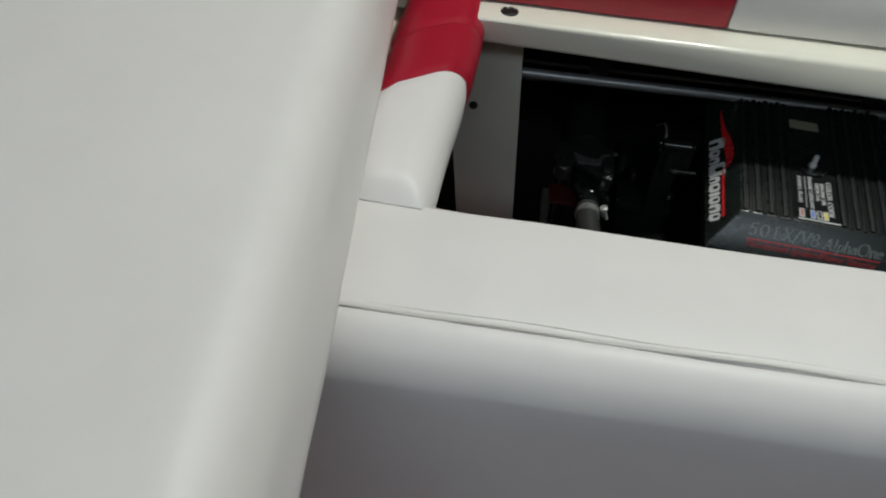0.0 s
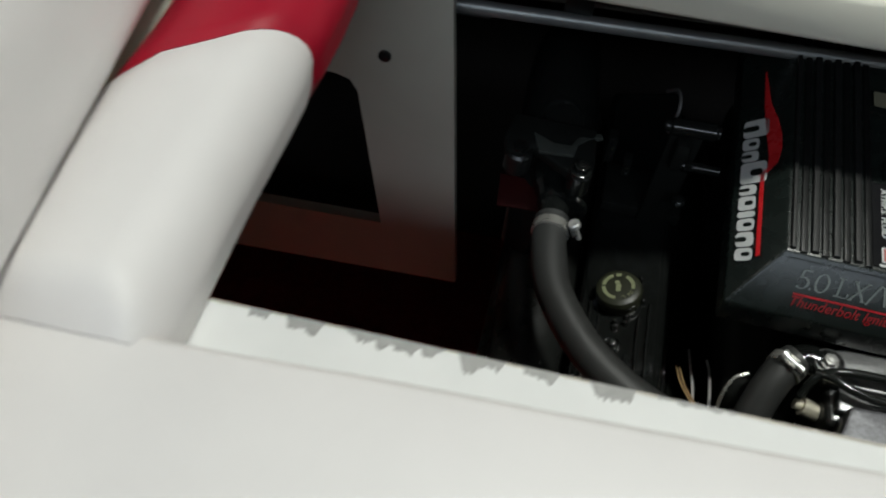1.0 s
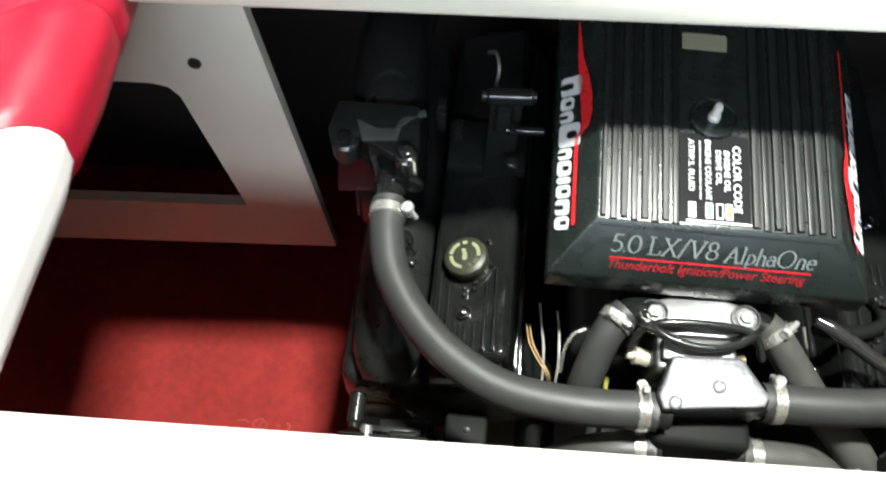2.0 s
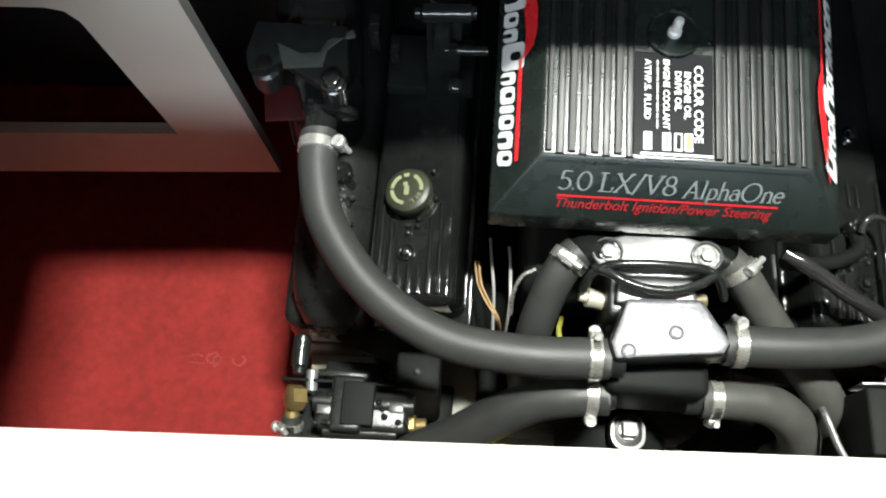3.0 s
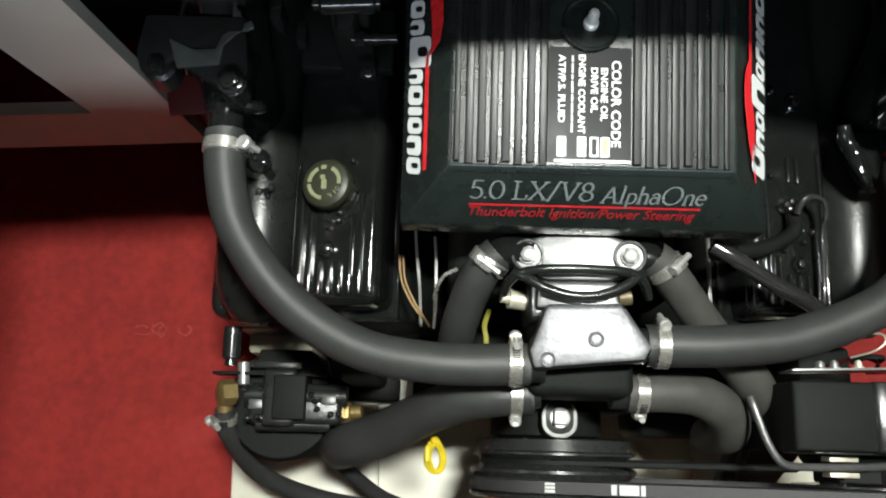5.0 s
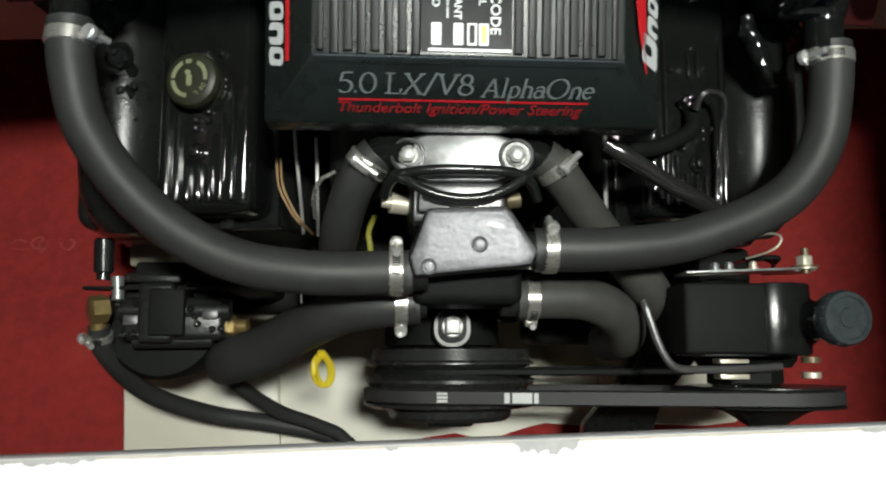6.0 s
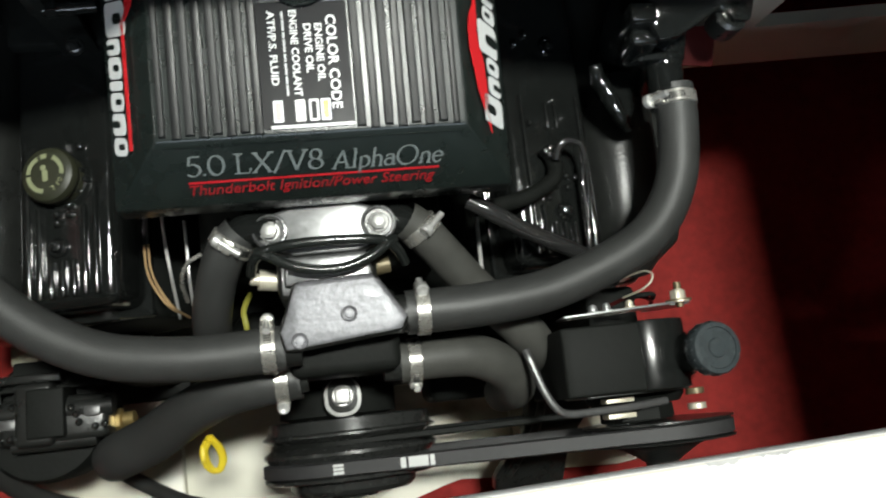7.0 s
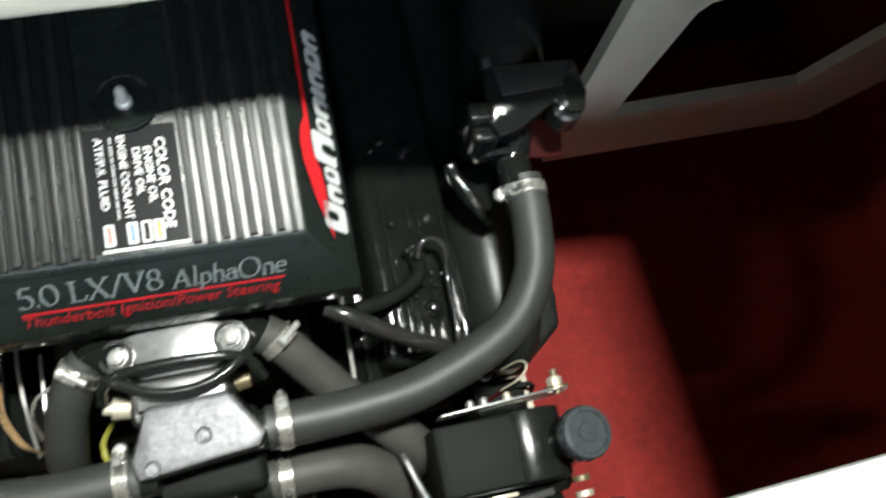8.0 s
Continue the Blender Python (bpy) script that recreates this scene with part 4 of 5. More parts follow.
part("mount_stud", join(rod((-0.401, 0.035, 0.365), (-0.401, -0.006, 0.362), 0.0115, 18, 0.002), rod((-0.401, -0.004, 0.362), (-0.401, -0.014, 0.362), 0.008, 12)), SMOOTH, engine)
part("mount_pad", box(-0.407, -0.316, 0.014, 0.051, 0.10, 0.25, 0.006), PADGREY, engine, "dull olive mount block")
part("engine_mount", join(box(0.33, 0.40, -0.02, 0.035, 0.10, 0.33, 0.008), box(0.20, 0.42, -0.04, 0.04, 0.07, 0.10, 0.006)), MATTE, engine)

# dipstick and breather tube by the starboard rocker cover
part("dipstick_tube", tube([(0.289, 0.157, 0.527), (0.2875, 0.132, 0.515), (0.286, 0.061, 0.512), (0.286, 0.02, 0.49)], 0.0026, 12, 8), TUBING, engine, "thin shiny black dipstick tube")
part("dipstick_handle", tube([(0.257, 0.156, 0.526), (0.259, 0.166, 0.531), (0.266, 0.1725, 0.534), (0.275, 0.1735, 0.534), (0.284, 0.1695, 0.533), (0.288, 0.161, 0.530), (0.2885, 0.150, 0.525)], [0.0045, 0.0045, 0.0042, 0.0038, 0.0034, 0.0030, 0.0027], 12, 8), TUBING, engine, "shiny black looped handle")
for px, py in ((0.249, 0.168), (0.255, 0.171), (0.253, 0.163)):
    part("dipstick_cap", moved(lathe([(0.0042, -0.010), (0.0046, 0.0), (0.0036, 0.003), (0.0004, 0.0045)], None, 9), aim((px, py, 0.520), (0.2, -0.1, 1))), POLISH, engine)
part("breather_tube", tube([(0.145, 0.105, 0.575), (0.17, 0.09, 0.575), (0.21, 0.07, 0.56), (0.268, 0.047, 0.535), (0.31, 0.02, 0.50)], 0.0088, 14, 8), TUBING, engine, "black shiny breather tube")
part("breather_hose", tube([(0.15, 0.10, 0.56), (0.185, 0.105, 0.545), (0.225, 0.118, 0.53), (0.255, 0.138, 0.52), (0.258, 0.165, 0.51)], 0.0085, 12, 6), MATTE, engine)

# throttle linkage and fuel line fittings behind the port rocker cover
link = part("throttle_bracket", puffed(join(box(-0.258, -0.218, 0.315, 0.322, 0.50, 0.675, 0.003), box(-0.31, -0.20, 0.32, 0.40, 0.50, 0.52, 0.004), box(-0.250, -0.228, 0.294, 0.330, 0.62, 0.668, 0.010)), 0.002, 40), MATTE, engine)
part("barrel", join(rod((-0.262, 0.310, 0.682), (-0.206, 0.312, 0.684), 0.011, 16, 0.003), rod((-0.268, 0.310, 0.682), (-0.255, 0.310, 0.682), 0.007, 12), rod((-0.21, 0.312, 0.684), (-0.203, 0.312, 0.684), 0.008, 12)), GLOSS, link)
part("barrel", join(rod((-0.235, 0.298, 0.635), (-0.188, 0.300, 0.635), 0.006, 14), rod((-0.232, 0.298, 0.635), (-0.222, 0.299, 0.635), 0.0085, 6), rod((-0.212, 0.299, 0.635), (-0.208, 0.299, 0.635), 0.0075, 12)), GLOSS, link)
part("nut", hexhead((-0.222, 0.285, 0.585), (0, -0.5, 1), 0.0065, 0.008), GLOSS, link)
part("clevis", join(box(-0.325, -0.312, 0.325, 0.35, 0.585, 0.625, 0.003), box(-0.30, -0.288, 0.31, 0.335, 0.58, 0.605, 0.003)), GLOSS, link)
part("cable", tube([(-0.265, 0.40, 0.66), (-0.255, 0.38, 0.68), (-0.25, 0.36, 0.67), (-0.255, 0.345, 0.64)], 0.0022, 8, 8), DARKSTEEL, link)
part("fuel_line", tube([(-0.160, 0.03, 0.45), (-0.162, 0.072, 0.48), (-0.166, 0.107, 0.483), (-0.169, 0.14, 0.48)], 0.0018, 10, 6), CHROME, engine, "bright steel fuel line")
part("fuel_line", tube([(-0.145, 0.03, 0.44), (-0.143, 0.058, 0.48), (-0.144, 0.106, 0.485), (-0.146, 0.13, 0.48)], 0.0018, 10, 6), CHROME, engine, "bright steel fuel line")
part("fuel_line", tube([(0.168, 0.02, 0.46), (0.169, 0.041, 0.48), (0.170, 0.102, 0.482), (0.171, 0.14, 0.48)], 0.0024, 10, 6), CHROME, engine, "bright steel fuel line")
part("distributor", lathe([(0.02, 0.40), (0.02, 0.44), (0.012, 0.465), (0.004, 0.472)], Matrix.Translation((0.205, 0.06, 0)), 18), SATIN, engine)

# ---- engine cover ----
cover = thing("engine_cover", (0, 0.30, 0.625), "black ribbed plastic engine cover with white and red print", "engine cover")
TOPZ = 0.690


def top_z(y):
    return TOPZ + (y - 0.146) * 0.16


bm = bmesh.new()
low = [bm.verts.new(p) for p in ((-0.178, 0.104, 0.634), (0.178, 0.104, 0.634), (0.178, 0.52, 0.7006), (-0.178, 0.52, 0.7006))]
base = [bm.verts.new((v.co.x, v.co.y, v.co.z - 0.03)) for v in low]
top = [bm.verts.new((x, y, top_z(y))) for x, y in ((-0.132, 0.146), (0.132, 0.146), (0.132, 0.48), (-0.132, 0.48))]
bm.faces.new(top)
bm.faces.new(base[::-1])
for a, b in ((base, low), (low, top)):
    for i in range(4):
        bm.faces.new((a[i], a[(i + 1) % 4], b[(i + 1) % 4], b[i]))
bmesh.ops.recalc_face_normals(bm, faces=bm.faces)
shell = part("shell", bevelled(bm, 0.0022, 3), PLASTIC, cover)
for k in range(8):
    for s in (-1, 1):
        x = s * ((0.0465 if s < 0 else 0.0400) + k * (0.0113 if s < 0 else 0.0118))
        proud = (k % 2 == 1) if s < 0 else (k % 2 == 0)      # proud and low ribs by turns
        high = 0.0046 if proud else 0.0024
        wide = 0.0050 if k == 7 else 0.0074
        y0, y1 = 0.1485 - (0.0 if proud else 0.002), 0.46
        r = bmesh.new()
        bmesh.ops.create_cube(r, size=1.0)
        for v in r.verts:
            yy = y0 if v.co.y < 0 else y1
            v.co = Vector((x + v.co.x * (wide if v.co.z > 0 else wide + 0.0012), yy, top_z(yy) + (high if v.co.z > 0 else -0.004)))
        part("rib", bevelled(r, 0.0009, 3), RIBLIT if proud else RIB, shell)
# the colour code label: lines of text run towards the front


def on_top(x, y, lift):
    return plane_pose((x, y, top_z(y) + lift), (0, -1, -0.16), (1, 0, 0))


label = part("label_plate", slab(rounded(0, 0.108, -0.0025, 0.0745, 0.002), on_top(-0.040, 0.257, 0.0006), 0.0012), LABEL, shell, "glossy black colour code label")
LT = 0.0020
for text, x, y, w, h in (("COLOR CODE", 0.0160, 0.2445, 0.081, 0.0088), ("ENGINE OIL", 0.0062, 0.2375, 0.050, 0.0064), ("DRIVE OIL", -0.0030, 0.2375, 0.042, 0.0064),
                         ("ENGINE COOLANT", -0.0145, 0.2495, 0.074, 0.0064), ("ATF/P.S. FLUID", -0.0330, 0.2495, 0.064, 0.0064)):
    part("print", lettering(text, on_top(x, y, LT), w, h, thin=0.018), WHITE, label, "white printed words")
at = 0.0
for w in (0.006, 0.009, 0.005, 0.011, 0.007, 0.010, 0.006, 0.009):
    part("small_print", slab([(at, 0), (at + w, 0), (at + w, 0.0017), (at, 0.0017)], on_top(-0.0210, 0.2485, LT)), GREYPRINT, label, "short bar of small print")
    at += w + 0.0013
for x, mat in ((0.0070, YELLOW), (-0.0030, WHITE), (-0.0145, BLUE), (-0.0330, ORANGE)):
    part("colour_box", slab(rounded(0, 0.0185, 0, 0.0082, 0.001), on_top(x - 0.0005, 0.1735, LT), 0.0004), WHITE, label)
    part("colour_box", slab(rounded(0.0018, 0.0167, 0.0018, 0.0064, 0.0008), on_top(x - 0.0005, 0.1735, LT + 0.0003), 0.0006), mat if mat is not WHITE else LABEL, label)
part("print", slab([(0, 0), (0.0026, 0), (0.0026, 0.070), (0, 0.070)], on_top(-0.036, 0.1525, LT)), WHITE, label, "white edge line")
# stud and its dish
part("patch", slab(rounded(0, 0.022, 0, 0.052, 0.002), on_top(-0.040, 0.386, 0.0046), 0.0012), MUD, shell, "small olive label")
part("dish", lathe([(0.027, -0.004), (0.027, 0.001), (0.0255, 0.0028), (0.0235, 0.001), (0.010, 0.0008)], Matrix.Translation((-0.004, 0.278, top_z(0.278) + 0.0015)), 32), PLASTIC, shell)
part("stud", join(lathe([(0.0070, 0), (0.0070, 0.007), (0.0050, 0.0085), (0.0050, 0.021), (0.0040, 0.0245), (0.0015, 0.0255)], Matrix.Translation((-0.004, 0.278, top_z(0.278))), 20)), STUD, shell, "pale steel stud")
# front face print
front_up = Vector((0, 0.042, 0.056))


def on_front(x, f, lift=0.0008):
    p = Vector((x, 0.104, 0.634)) + front_up * f
    n = Vector((0, -0.056, 0.042)).normalized()
    return plane_pose(p + n * lift, (1, 0, 0), front_up)


part("print", serif("5.0 LX/V8", on_front(-0.112, 0.44), 0.117, 0.0245, 0.05), SILVER, shell, "silver printed words")
part("print", serif("AlphaOne", on_front(0.0115, 0.36), 0.100, 0.0265, 0.12), SILVER, shell, "silver printed words")
part("underline", slab([(-0.112, 0), (0.108, 0), (0.108, 0.0022), (-0.112, 0.0022)], on_front(0, 0.355)), MIDRED, shell)
part("print", lettering("Thunderbolt Ignition/Power Steering", on_front(-0.112, 0.13), 0.216, 0.0145, 0.0005, 0.25, 1.0, 0.006), DARKRED, shell, "red printed words")
part("border", slab([(-0.128, 0), (0.128, 0), (0.128, 0.0012), (-0.128, 0.0012)], on_front(0, 0.90)), PLASTIC, shell)


# side faces: a white row of plain blocks, a red stripe and a red wave
def side_marks(s):
    slope = Vector((-s * 0.046, 0, 0.056))
    nrm = Vector((s * 0.056, 0, 0.046)).normalized()

    def on_side(y, f):
        p = Vector((s * 0.178, y, 0.634 + (y - 0.104) * 0.16)) + slope * f + nrm * 0.0009
        return plane_pose(p, (0, s, s * 0.16), slope)
    m = on_side(0.150, 0.10)
    widths = (0.028, 0.019, 0.017, 0.032, 0.016, 0.021, 0.010, 0.018, 0.021, 0.018)
    at = 0.0
    order = widths if s > 0 else widths[::-1]
    for i, w in enumerate(order):
        tall = 0.033 if w > 0.022 else 0.0215
        a, b = at + 0.0006, at + w - 0.0012
        if s < 0:
            a, b = -b, -a
        q = rounded(a, b, 0.002, 0.002 + tall, min((b - a) * 0.45, 0.005), 4)
        part("mark", slab([(px + py * 0.18, py) for px, py in q], m), WHITE, shell, "plain white block")
        if w > 0.01:
            mid, half = (a + b) / 2, (b - a) * 0.16
            q = rounded(mid - half, mid + half, 0.002 + tall * (0.0 if i % 2 else 0.38), 0.002 + tall * (0.62 if i % 2 else 0.86), half * 0.9, 3)
            part("block_gap", slab([(px + py * 0.18, py) for px, py in q], moved_pose(m, 0.0003), 0.0005), PLASTIC, shell)
        at += w
    sg = 1 if s > 0 else -1
    if s < 0:
        q = [(0.0, 0.0275), (0.110, 0.0275), (0.118, 0.0365), (0.135, 0.0365), (0.155, 0.034), (0.185, 0.0300), (0.215, 0.0275), (0.27, 0.0260), (0.27, 0.0275), (0.215, 0.036), (0.185, 0.046), (0.160, 0.0515), (0.138, 0.0525), (0.120, 0.048), (0.108, 0.0325), (0.0, 0.0325)]
    else:
        q = [(-0.004, 0.0255), (0.026, 0.0265), (0.060, 0.0295), (0.076, 0.0365), (0.088, 0.0385), (0.100, 0.0365), (0.25, 0.0365), (0.25, 0.0405), (0.112, 0.0415), (0.100, 0.050), (0.086, 0.0535), (0.068, 0.053), (0.034, 0.0435)]
    part("stripe", slab([(sg * a, b) for a, b in (q if sg > 0 else q[::-1])], m), RED, shell, "red stripe widening into a wave")


def moved_pose(m, lift):
    return m @ Matrix.Translation((0, 0, lift))


side_marks(-1)
side_marks(1)

# ---- hoses and clamps ----


def clamp(parent, place, direction, r, screw_dir, width=0.0135, reach=0.004, head=0.0064):
    """A worm-drive hose clamp: slotted band, housing and screw."""
    m = aim(place, direction)
    band = part("clamp", lathe([(r + 0.0006, -width / 2), (r + 0.0018, -width / 2 + 0.0006), (r + 0.0018, width / 2 - 0.0006), (r + 0.0006, width / 2)], m, 36), STEEL, parent, "steel worm-drive hose clamp")
    d = Vector(direction).normalized()
    u = Vector(screw_dir)
    u = (u - d * u.dot(d)).normalized()
    t = d.cross(u)
    for k in range(-4, 5):
        a = k * 0.11 - 0.75
        q = Vector(place) + (u * math.cos(a) + t * math.sin(a)) * (r + 0.0019)
        b = box(-0.0038, 0.0038, -0.0007, 0.0007, -0.0004, 0.0004, 0)
        part("slot", moved(b, plane_pose(q, d, t * math.cos(a) - u * math.sin(a))), SATIN, band)
    hp = Vector(place) + u * (r + reach)
    part("housing", moved(box(-0.0065, 0.0065, -0.008, 0.008, -0.003, 0.0045, 0.0015), plane_pose(hp, d, t)), STEEL, band)
    part("screw", join(rod(hp + u * 0.001 - t * 0.016, hp + u * 0.001 + t * 0.006, 0.0034, 12), moved(lathe([(head, 0), (head, 0.005), (head * 0.8, 0.0065), (head * 0.3, 0.0062), (0.0004, 0.0055)], None, 12), aim(hp + u * 0.001 + t * 0.006, t))), CHROME, band)
    return band


def hose(label, points, r, clamps, mat=None):
    ob = thing("coolant_hose", points[len(points) // 2], label, "hose", "coolant hoses")
    part("hose", tube(points, r, 22, 10, 0.016), mat or RUBBER, ob)
    rr = r if isinstance(r, float) else r[0]
    for place, direction, screw, *size in clamps:
        clamp(ob, place, direction, rr, screw, 0.0135, *size)
    return ob


HR = 0.0215
hose("thick black rubber hose from housing to port exhaust elbow", [(-0.373, 0.216, 0.576), (-0.370, 0.17, 0.574), (-0.352, 0.108, 0.570), (-0.300, 0.040, 0.565), (-0.225, -0.008, 0.563), (-0.14, -0.024, 0.566), (-0.045, -0.023, 0.567)], HR,
     [((-0.372, 0.198, 0.576), (-0.03, -1, 0), (0.9, 0.0, 0.40), 0.009, 0.0076), ((-0.060, -0.023, 0.567), (-1, 0, 0), (0, 1, 0.6))])
hose("thick black rubber hose from housing to starboard exhaust elbow", [(0.380, 0.212, 0.576), (0.380, 0.17, 0.574), (0.367, 0.105, 0.570), (0.325, 0.052, 0.567), (0.235, 0.013, 0.566), (0.155, 0.001, 0.569), (0.072, -0.001, 0.570)], HR,
     [((0.380, 0.196, 0.576), (0.0, -1, 0), (-0.9, 0, 0.40), 0.006, 0.0076), ((0.088, -0.001, 0.570), (1, 0, 0), (0, 1, 0.6))])
hose("black rubber lower hose bending down beside the fuel pump", [(-0.036, -0.049, 0.510), (-0.075, -0.053, 0.508), (-0.115, -0.058, 0.49), (-0.160, -0.074, 0.455), (-0.202, -0.094, 0.415), (-0.246, -0.108, 0.375), (-0.264, -0.112, 0.32)], [0.0215, 0.0215, 0.023, 0.025, 0.0265, 0.0265, 0.026],
     [((-0.054, -0.050, 0.510), (-1, 0, 0), (0, -1, -0.3))])
hose("black rubber lower hose bending down to the water pump", [(0.066, -0.044, 0.502), (0.11, -0.043, 0.500), (0.150, -0.045, 0.49), (0.185, -0.060, 0.465), (0.203, -0.080, 0.42), (0.203, -0.085, 0.35)], [0.0215, 0.0215, 0.023, 0.024, 0.024, 0.024],
     [((0.082, -0.0435, 0.502), (1, 0, 0), (0, -1, -0.3))], DUSTY)
hose("short black rubber hose below the thermostat housing", [(-0.077, 0.090, 0.580), (-0.092, 0.076, 0.573), (-0.106, 0.050, 0.553), (-0.118, 0.015, 0.515), (-0.122, -0.01, 0.45), (-0.115, -0.02, 0.38)], 0.0195,
     [((-0.088, 0.0805, 0.575), (-0.55, -0.75, -0.3), (0.2, 0.2, 1))])
hose("short black rubber hose curving past the steering pump", [(0.078, 0.090, 0.580), (0.095, 0.079, 0.572), (0.122, 0.053, 0.550), (0.158, 0.018, 0.520), (0.205, -0.022, 0.490), (0.228, -0.045, 0.45), (0.225, -0.05, 0.36)], [0.0195, 0.0195, 0.0195, 0.020, 0.022, 0.022, 0.021],
     [((0.094, 0.080, 0.573), (0.6, -0.7, -0.3), (0.2, 0.2, 1))], DUSTY)

# loops of cable over the thermostat housing
for pts in ([(-0.072, 0.050, 0.572), (-0.066, 0.060, 0.592), (-0.050, 0.0655, 0.6065), (-0.020, 0.0680, 0.6105), (0.020, 0.0680, 0.6105), (0.050, 0.0660, 0.6075), (0.066, 0.060, 0.596), (0.076, 0.048, 0.575)],
            [(-0.064, 0.0655, 0.598), (-0.052, 0.0590, 0.605), (-0.034, 0.0490, 0.6065), (-0.010, 0.0425, 0.6065), (0.016, 0.0425, 0.6065), (0.040, 0.0500, 0.6065), (0.056, 0.0605, 0.605), (0.066, 0.068, 0.598)]):
    c = thing("cable", pts[2], "black cable looped over the thermostat housing", "cable", "loops of cable")
    part("sheath", tube(pts, 0.0050, 12, 8), SMOOTH, c)

# ---- power steering pump ----
ps = thing("power_steering_pump", (0.30, -0.07, 0.42), "black power steering pump with a round filler cap", "pump")
corner = [(0.330 + 0.044 * math.cos(a), 0.5085 + 0.044 * math.sin(a)) for a in np.linspace(0, radians(115), 18)]
part("reservoir", puffed(prism([(0.228, 0.40), (0.338, 0.40), (0.338, 0.5475), (0.240, 0.549), (0.229, 0.546)], 0.030, 0.101, 0.003, Matrix.Rotation(radians(90), 4, "X"), 3), 0.0003, 20), MATTE, ps)
# glossy band added over the matte reservoir to hold its highlight
part("highlight_band", prism([(0.312, 0.40), (0.345, 0.40), (0.372, 0.44)] + corner, 0.0294, 0.1016, 0.0015, Matrix.Rotation(radians(90), 4, "X"), 3), POT, ps, "added glossy black band that holds the reservoir's highlight")
part("seam_bead", box(0.252, 0.362, -0.1035, -0.1005, 0.45, 0.536, 0.001), SATIN, ps)
pump_axis = Matrix.Translation((0.340, 0, 0.430)) @ Matrix.Rotation(radians(90), 4, "X") @ Matrix.Rotation(radians(14), 4, "Z")
part("pump_body", lathe([(0.02, 0.080), (0.052, 0.082), (0.056, 0.090), (0.056, 0.108), (0.050, 0.116), (0.020, 0.118)], pump_axis, 32), MATTE, ps)
part("hub_nut", lathe([(0.005, 0.116), (0.040, 0.117), (0.042, 0.119), (0.042, 0.133), (0.040, 0.135), (0.010, 0.1355)], pump_axis, 6), MATTE, ps, "dark hexagonal hub nut")
part("neck", join(rod((0.358, -0.068, 0.52), (0.371, -0.067, 0.572), 0.020, 20), lathe([(0.03, 0), (0.031, 0.01), (0.024, 0.03)], Matrix.Translation((0.362, -0.068, 0.50)), 20)), GLOSS, ps)
cap = part("filler_cap", moved(join(lathe([(0.0255, 0.0), (0.0265, 0.002), (0.0265, 0.016), (0.025, 0.019), (0.021, 0.0195), (0.020, 0.0178), (0.010, 0.0178), (0.009, 0.0195), (0.002, 0.020)], None, 32)), aim((0.3715, -0.067, 0.572), (0.12, 0, 1))), CAPPLASTIC, ps, "grey black ribbed filler cap")
for k in range(16):
    a = 2 * math.pi * k / 16
    part("grip", moved(box(-0.0012, 0.0012, -0.001, 0.001, 0.002, 0.015, 0), aim((0.3715, -0.067, 0.572), (0.12, 0, 1)) @ Matrix.Rotation(a, 4, "Z") @ Matrix.Translation((0.0262, 0, 0))), CAPPLASTIC, cap)
part("rear_bracket", join(prism([(0.250, -0.0158), (0.378, -0.0108), (0.378, -0.0082), (0.250, -0.0132)], 0.462, 0.500, 0.0006), prism([(0.36, -0.0118), (0.402, -0.0102), (0.402, -0.0076), (0.36, -0.0092)], 0.44, 0.482, 0)), GREY, ps, "grey steel bracket plate")
for x, y, r in ((0.388, -0.008, 0.0095), (0.330, -0.010, 0.0045), (0.303, -0.011, 0.005), (0.287, -0.012, 0.0055)):
    part("nut", hexhead((x, y, 0.486), (0, 1, 0), r, 0.013 if x > 0.35 else 0.008), ZINC if x > 0.32 else GREY, ps, "zinc plated nut")
part("washer", rod((0.388, -0.0075, 0.486), (0.388, -0.0055, 0.486), 0.0145, 20), DULL, ps)
part("stud", rod((0.389, -0.014, 0.486), (0.389, 0.014, 0.486), 0.0042, 12), DULL, ps)
part("front_bracket", tube([(0.203, -0.045, 0.497), (0.206, -0.057, 0.500), (0.216, -0.088, 0.500), (0.227, -0.108, 0.499), (0.240, -0.1165, 0.497), (0.275, -0.1175, 0.494), (0.32, -0.1165, 0.492), (0.356, -0.1145, 0.484)], 0.0044, 10, 8), DARKSTEEL, ps, "bent grey steel strap")
for y, tone in ((-0.1085, ZINC), (-0.1250, ZINC)):
    part("spacer", box(0.2835, 0.3145, y - 0.0026, y + 0.0026, 0.478, 0.499, 0.0006), tone, ps, "flat pale spacer plate")
for y, tone in ((-0.1075, DULL), (-0.1240, ZINC)):
    part("spacer", rod((0.392, y - 0.0034, 0.480), (0.392, y + 0.0034, 0.480), 0.0100, 16, 0.0006), tone, ps)
part("shaft", rod((0.325, -0.105, 0.43), (0.325, -0.16, 0.43), 0.022, 20), GLOSS, ps)
SC, SR = (0.368, 0.415), 0.083
axis2 = Matrix.Translation((SC[0], 0, SC[1])) @ Matrix.Rotation(radians(90), 4, "X")
part("pulley", lathe([(0.03, 0.136), (SR + 0.004, 0.1375), (SR + 0.004, 0.1395), (SR - 0.007, 0.1425), (SR - 0.007, 0.1565), (SR + 0.004, 0.1590), (SR + 0.003, 0.1610), (0.060, 0.1625), (0.044, 0.168), (0.028, 0.178), (0.0195, 0.184), (0.0185, 0.190), (0.0185, 0.222), (0.016, 0.2245), (0.006, 0.225)], axis2, 44), SATIN, ps, "black steering pump pulley")


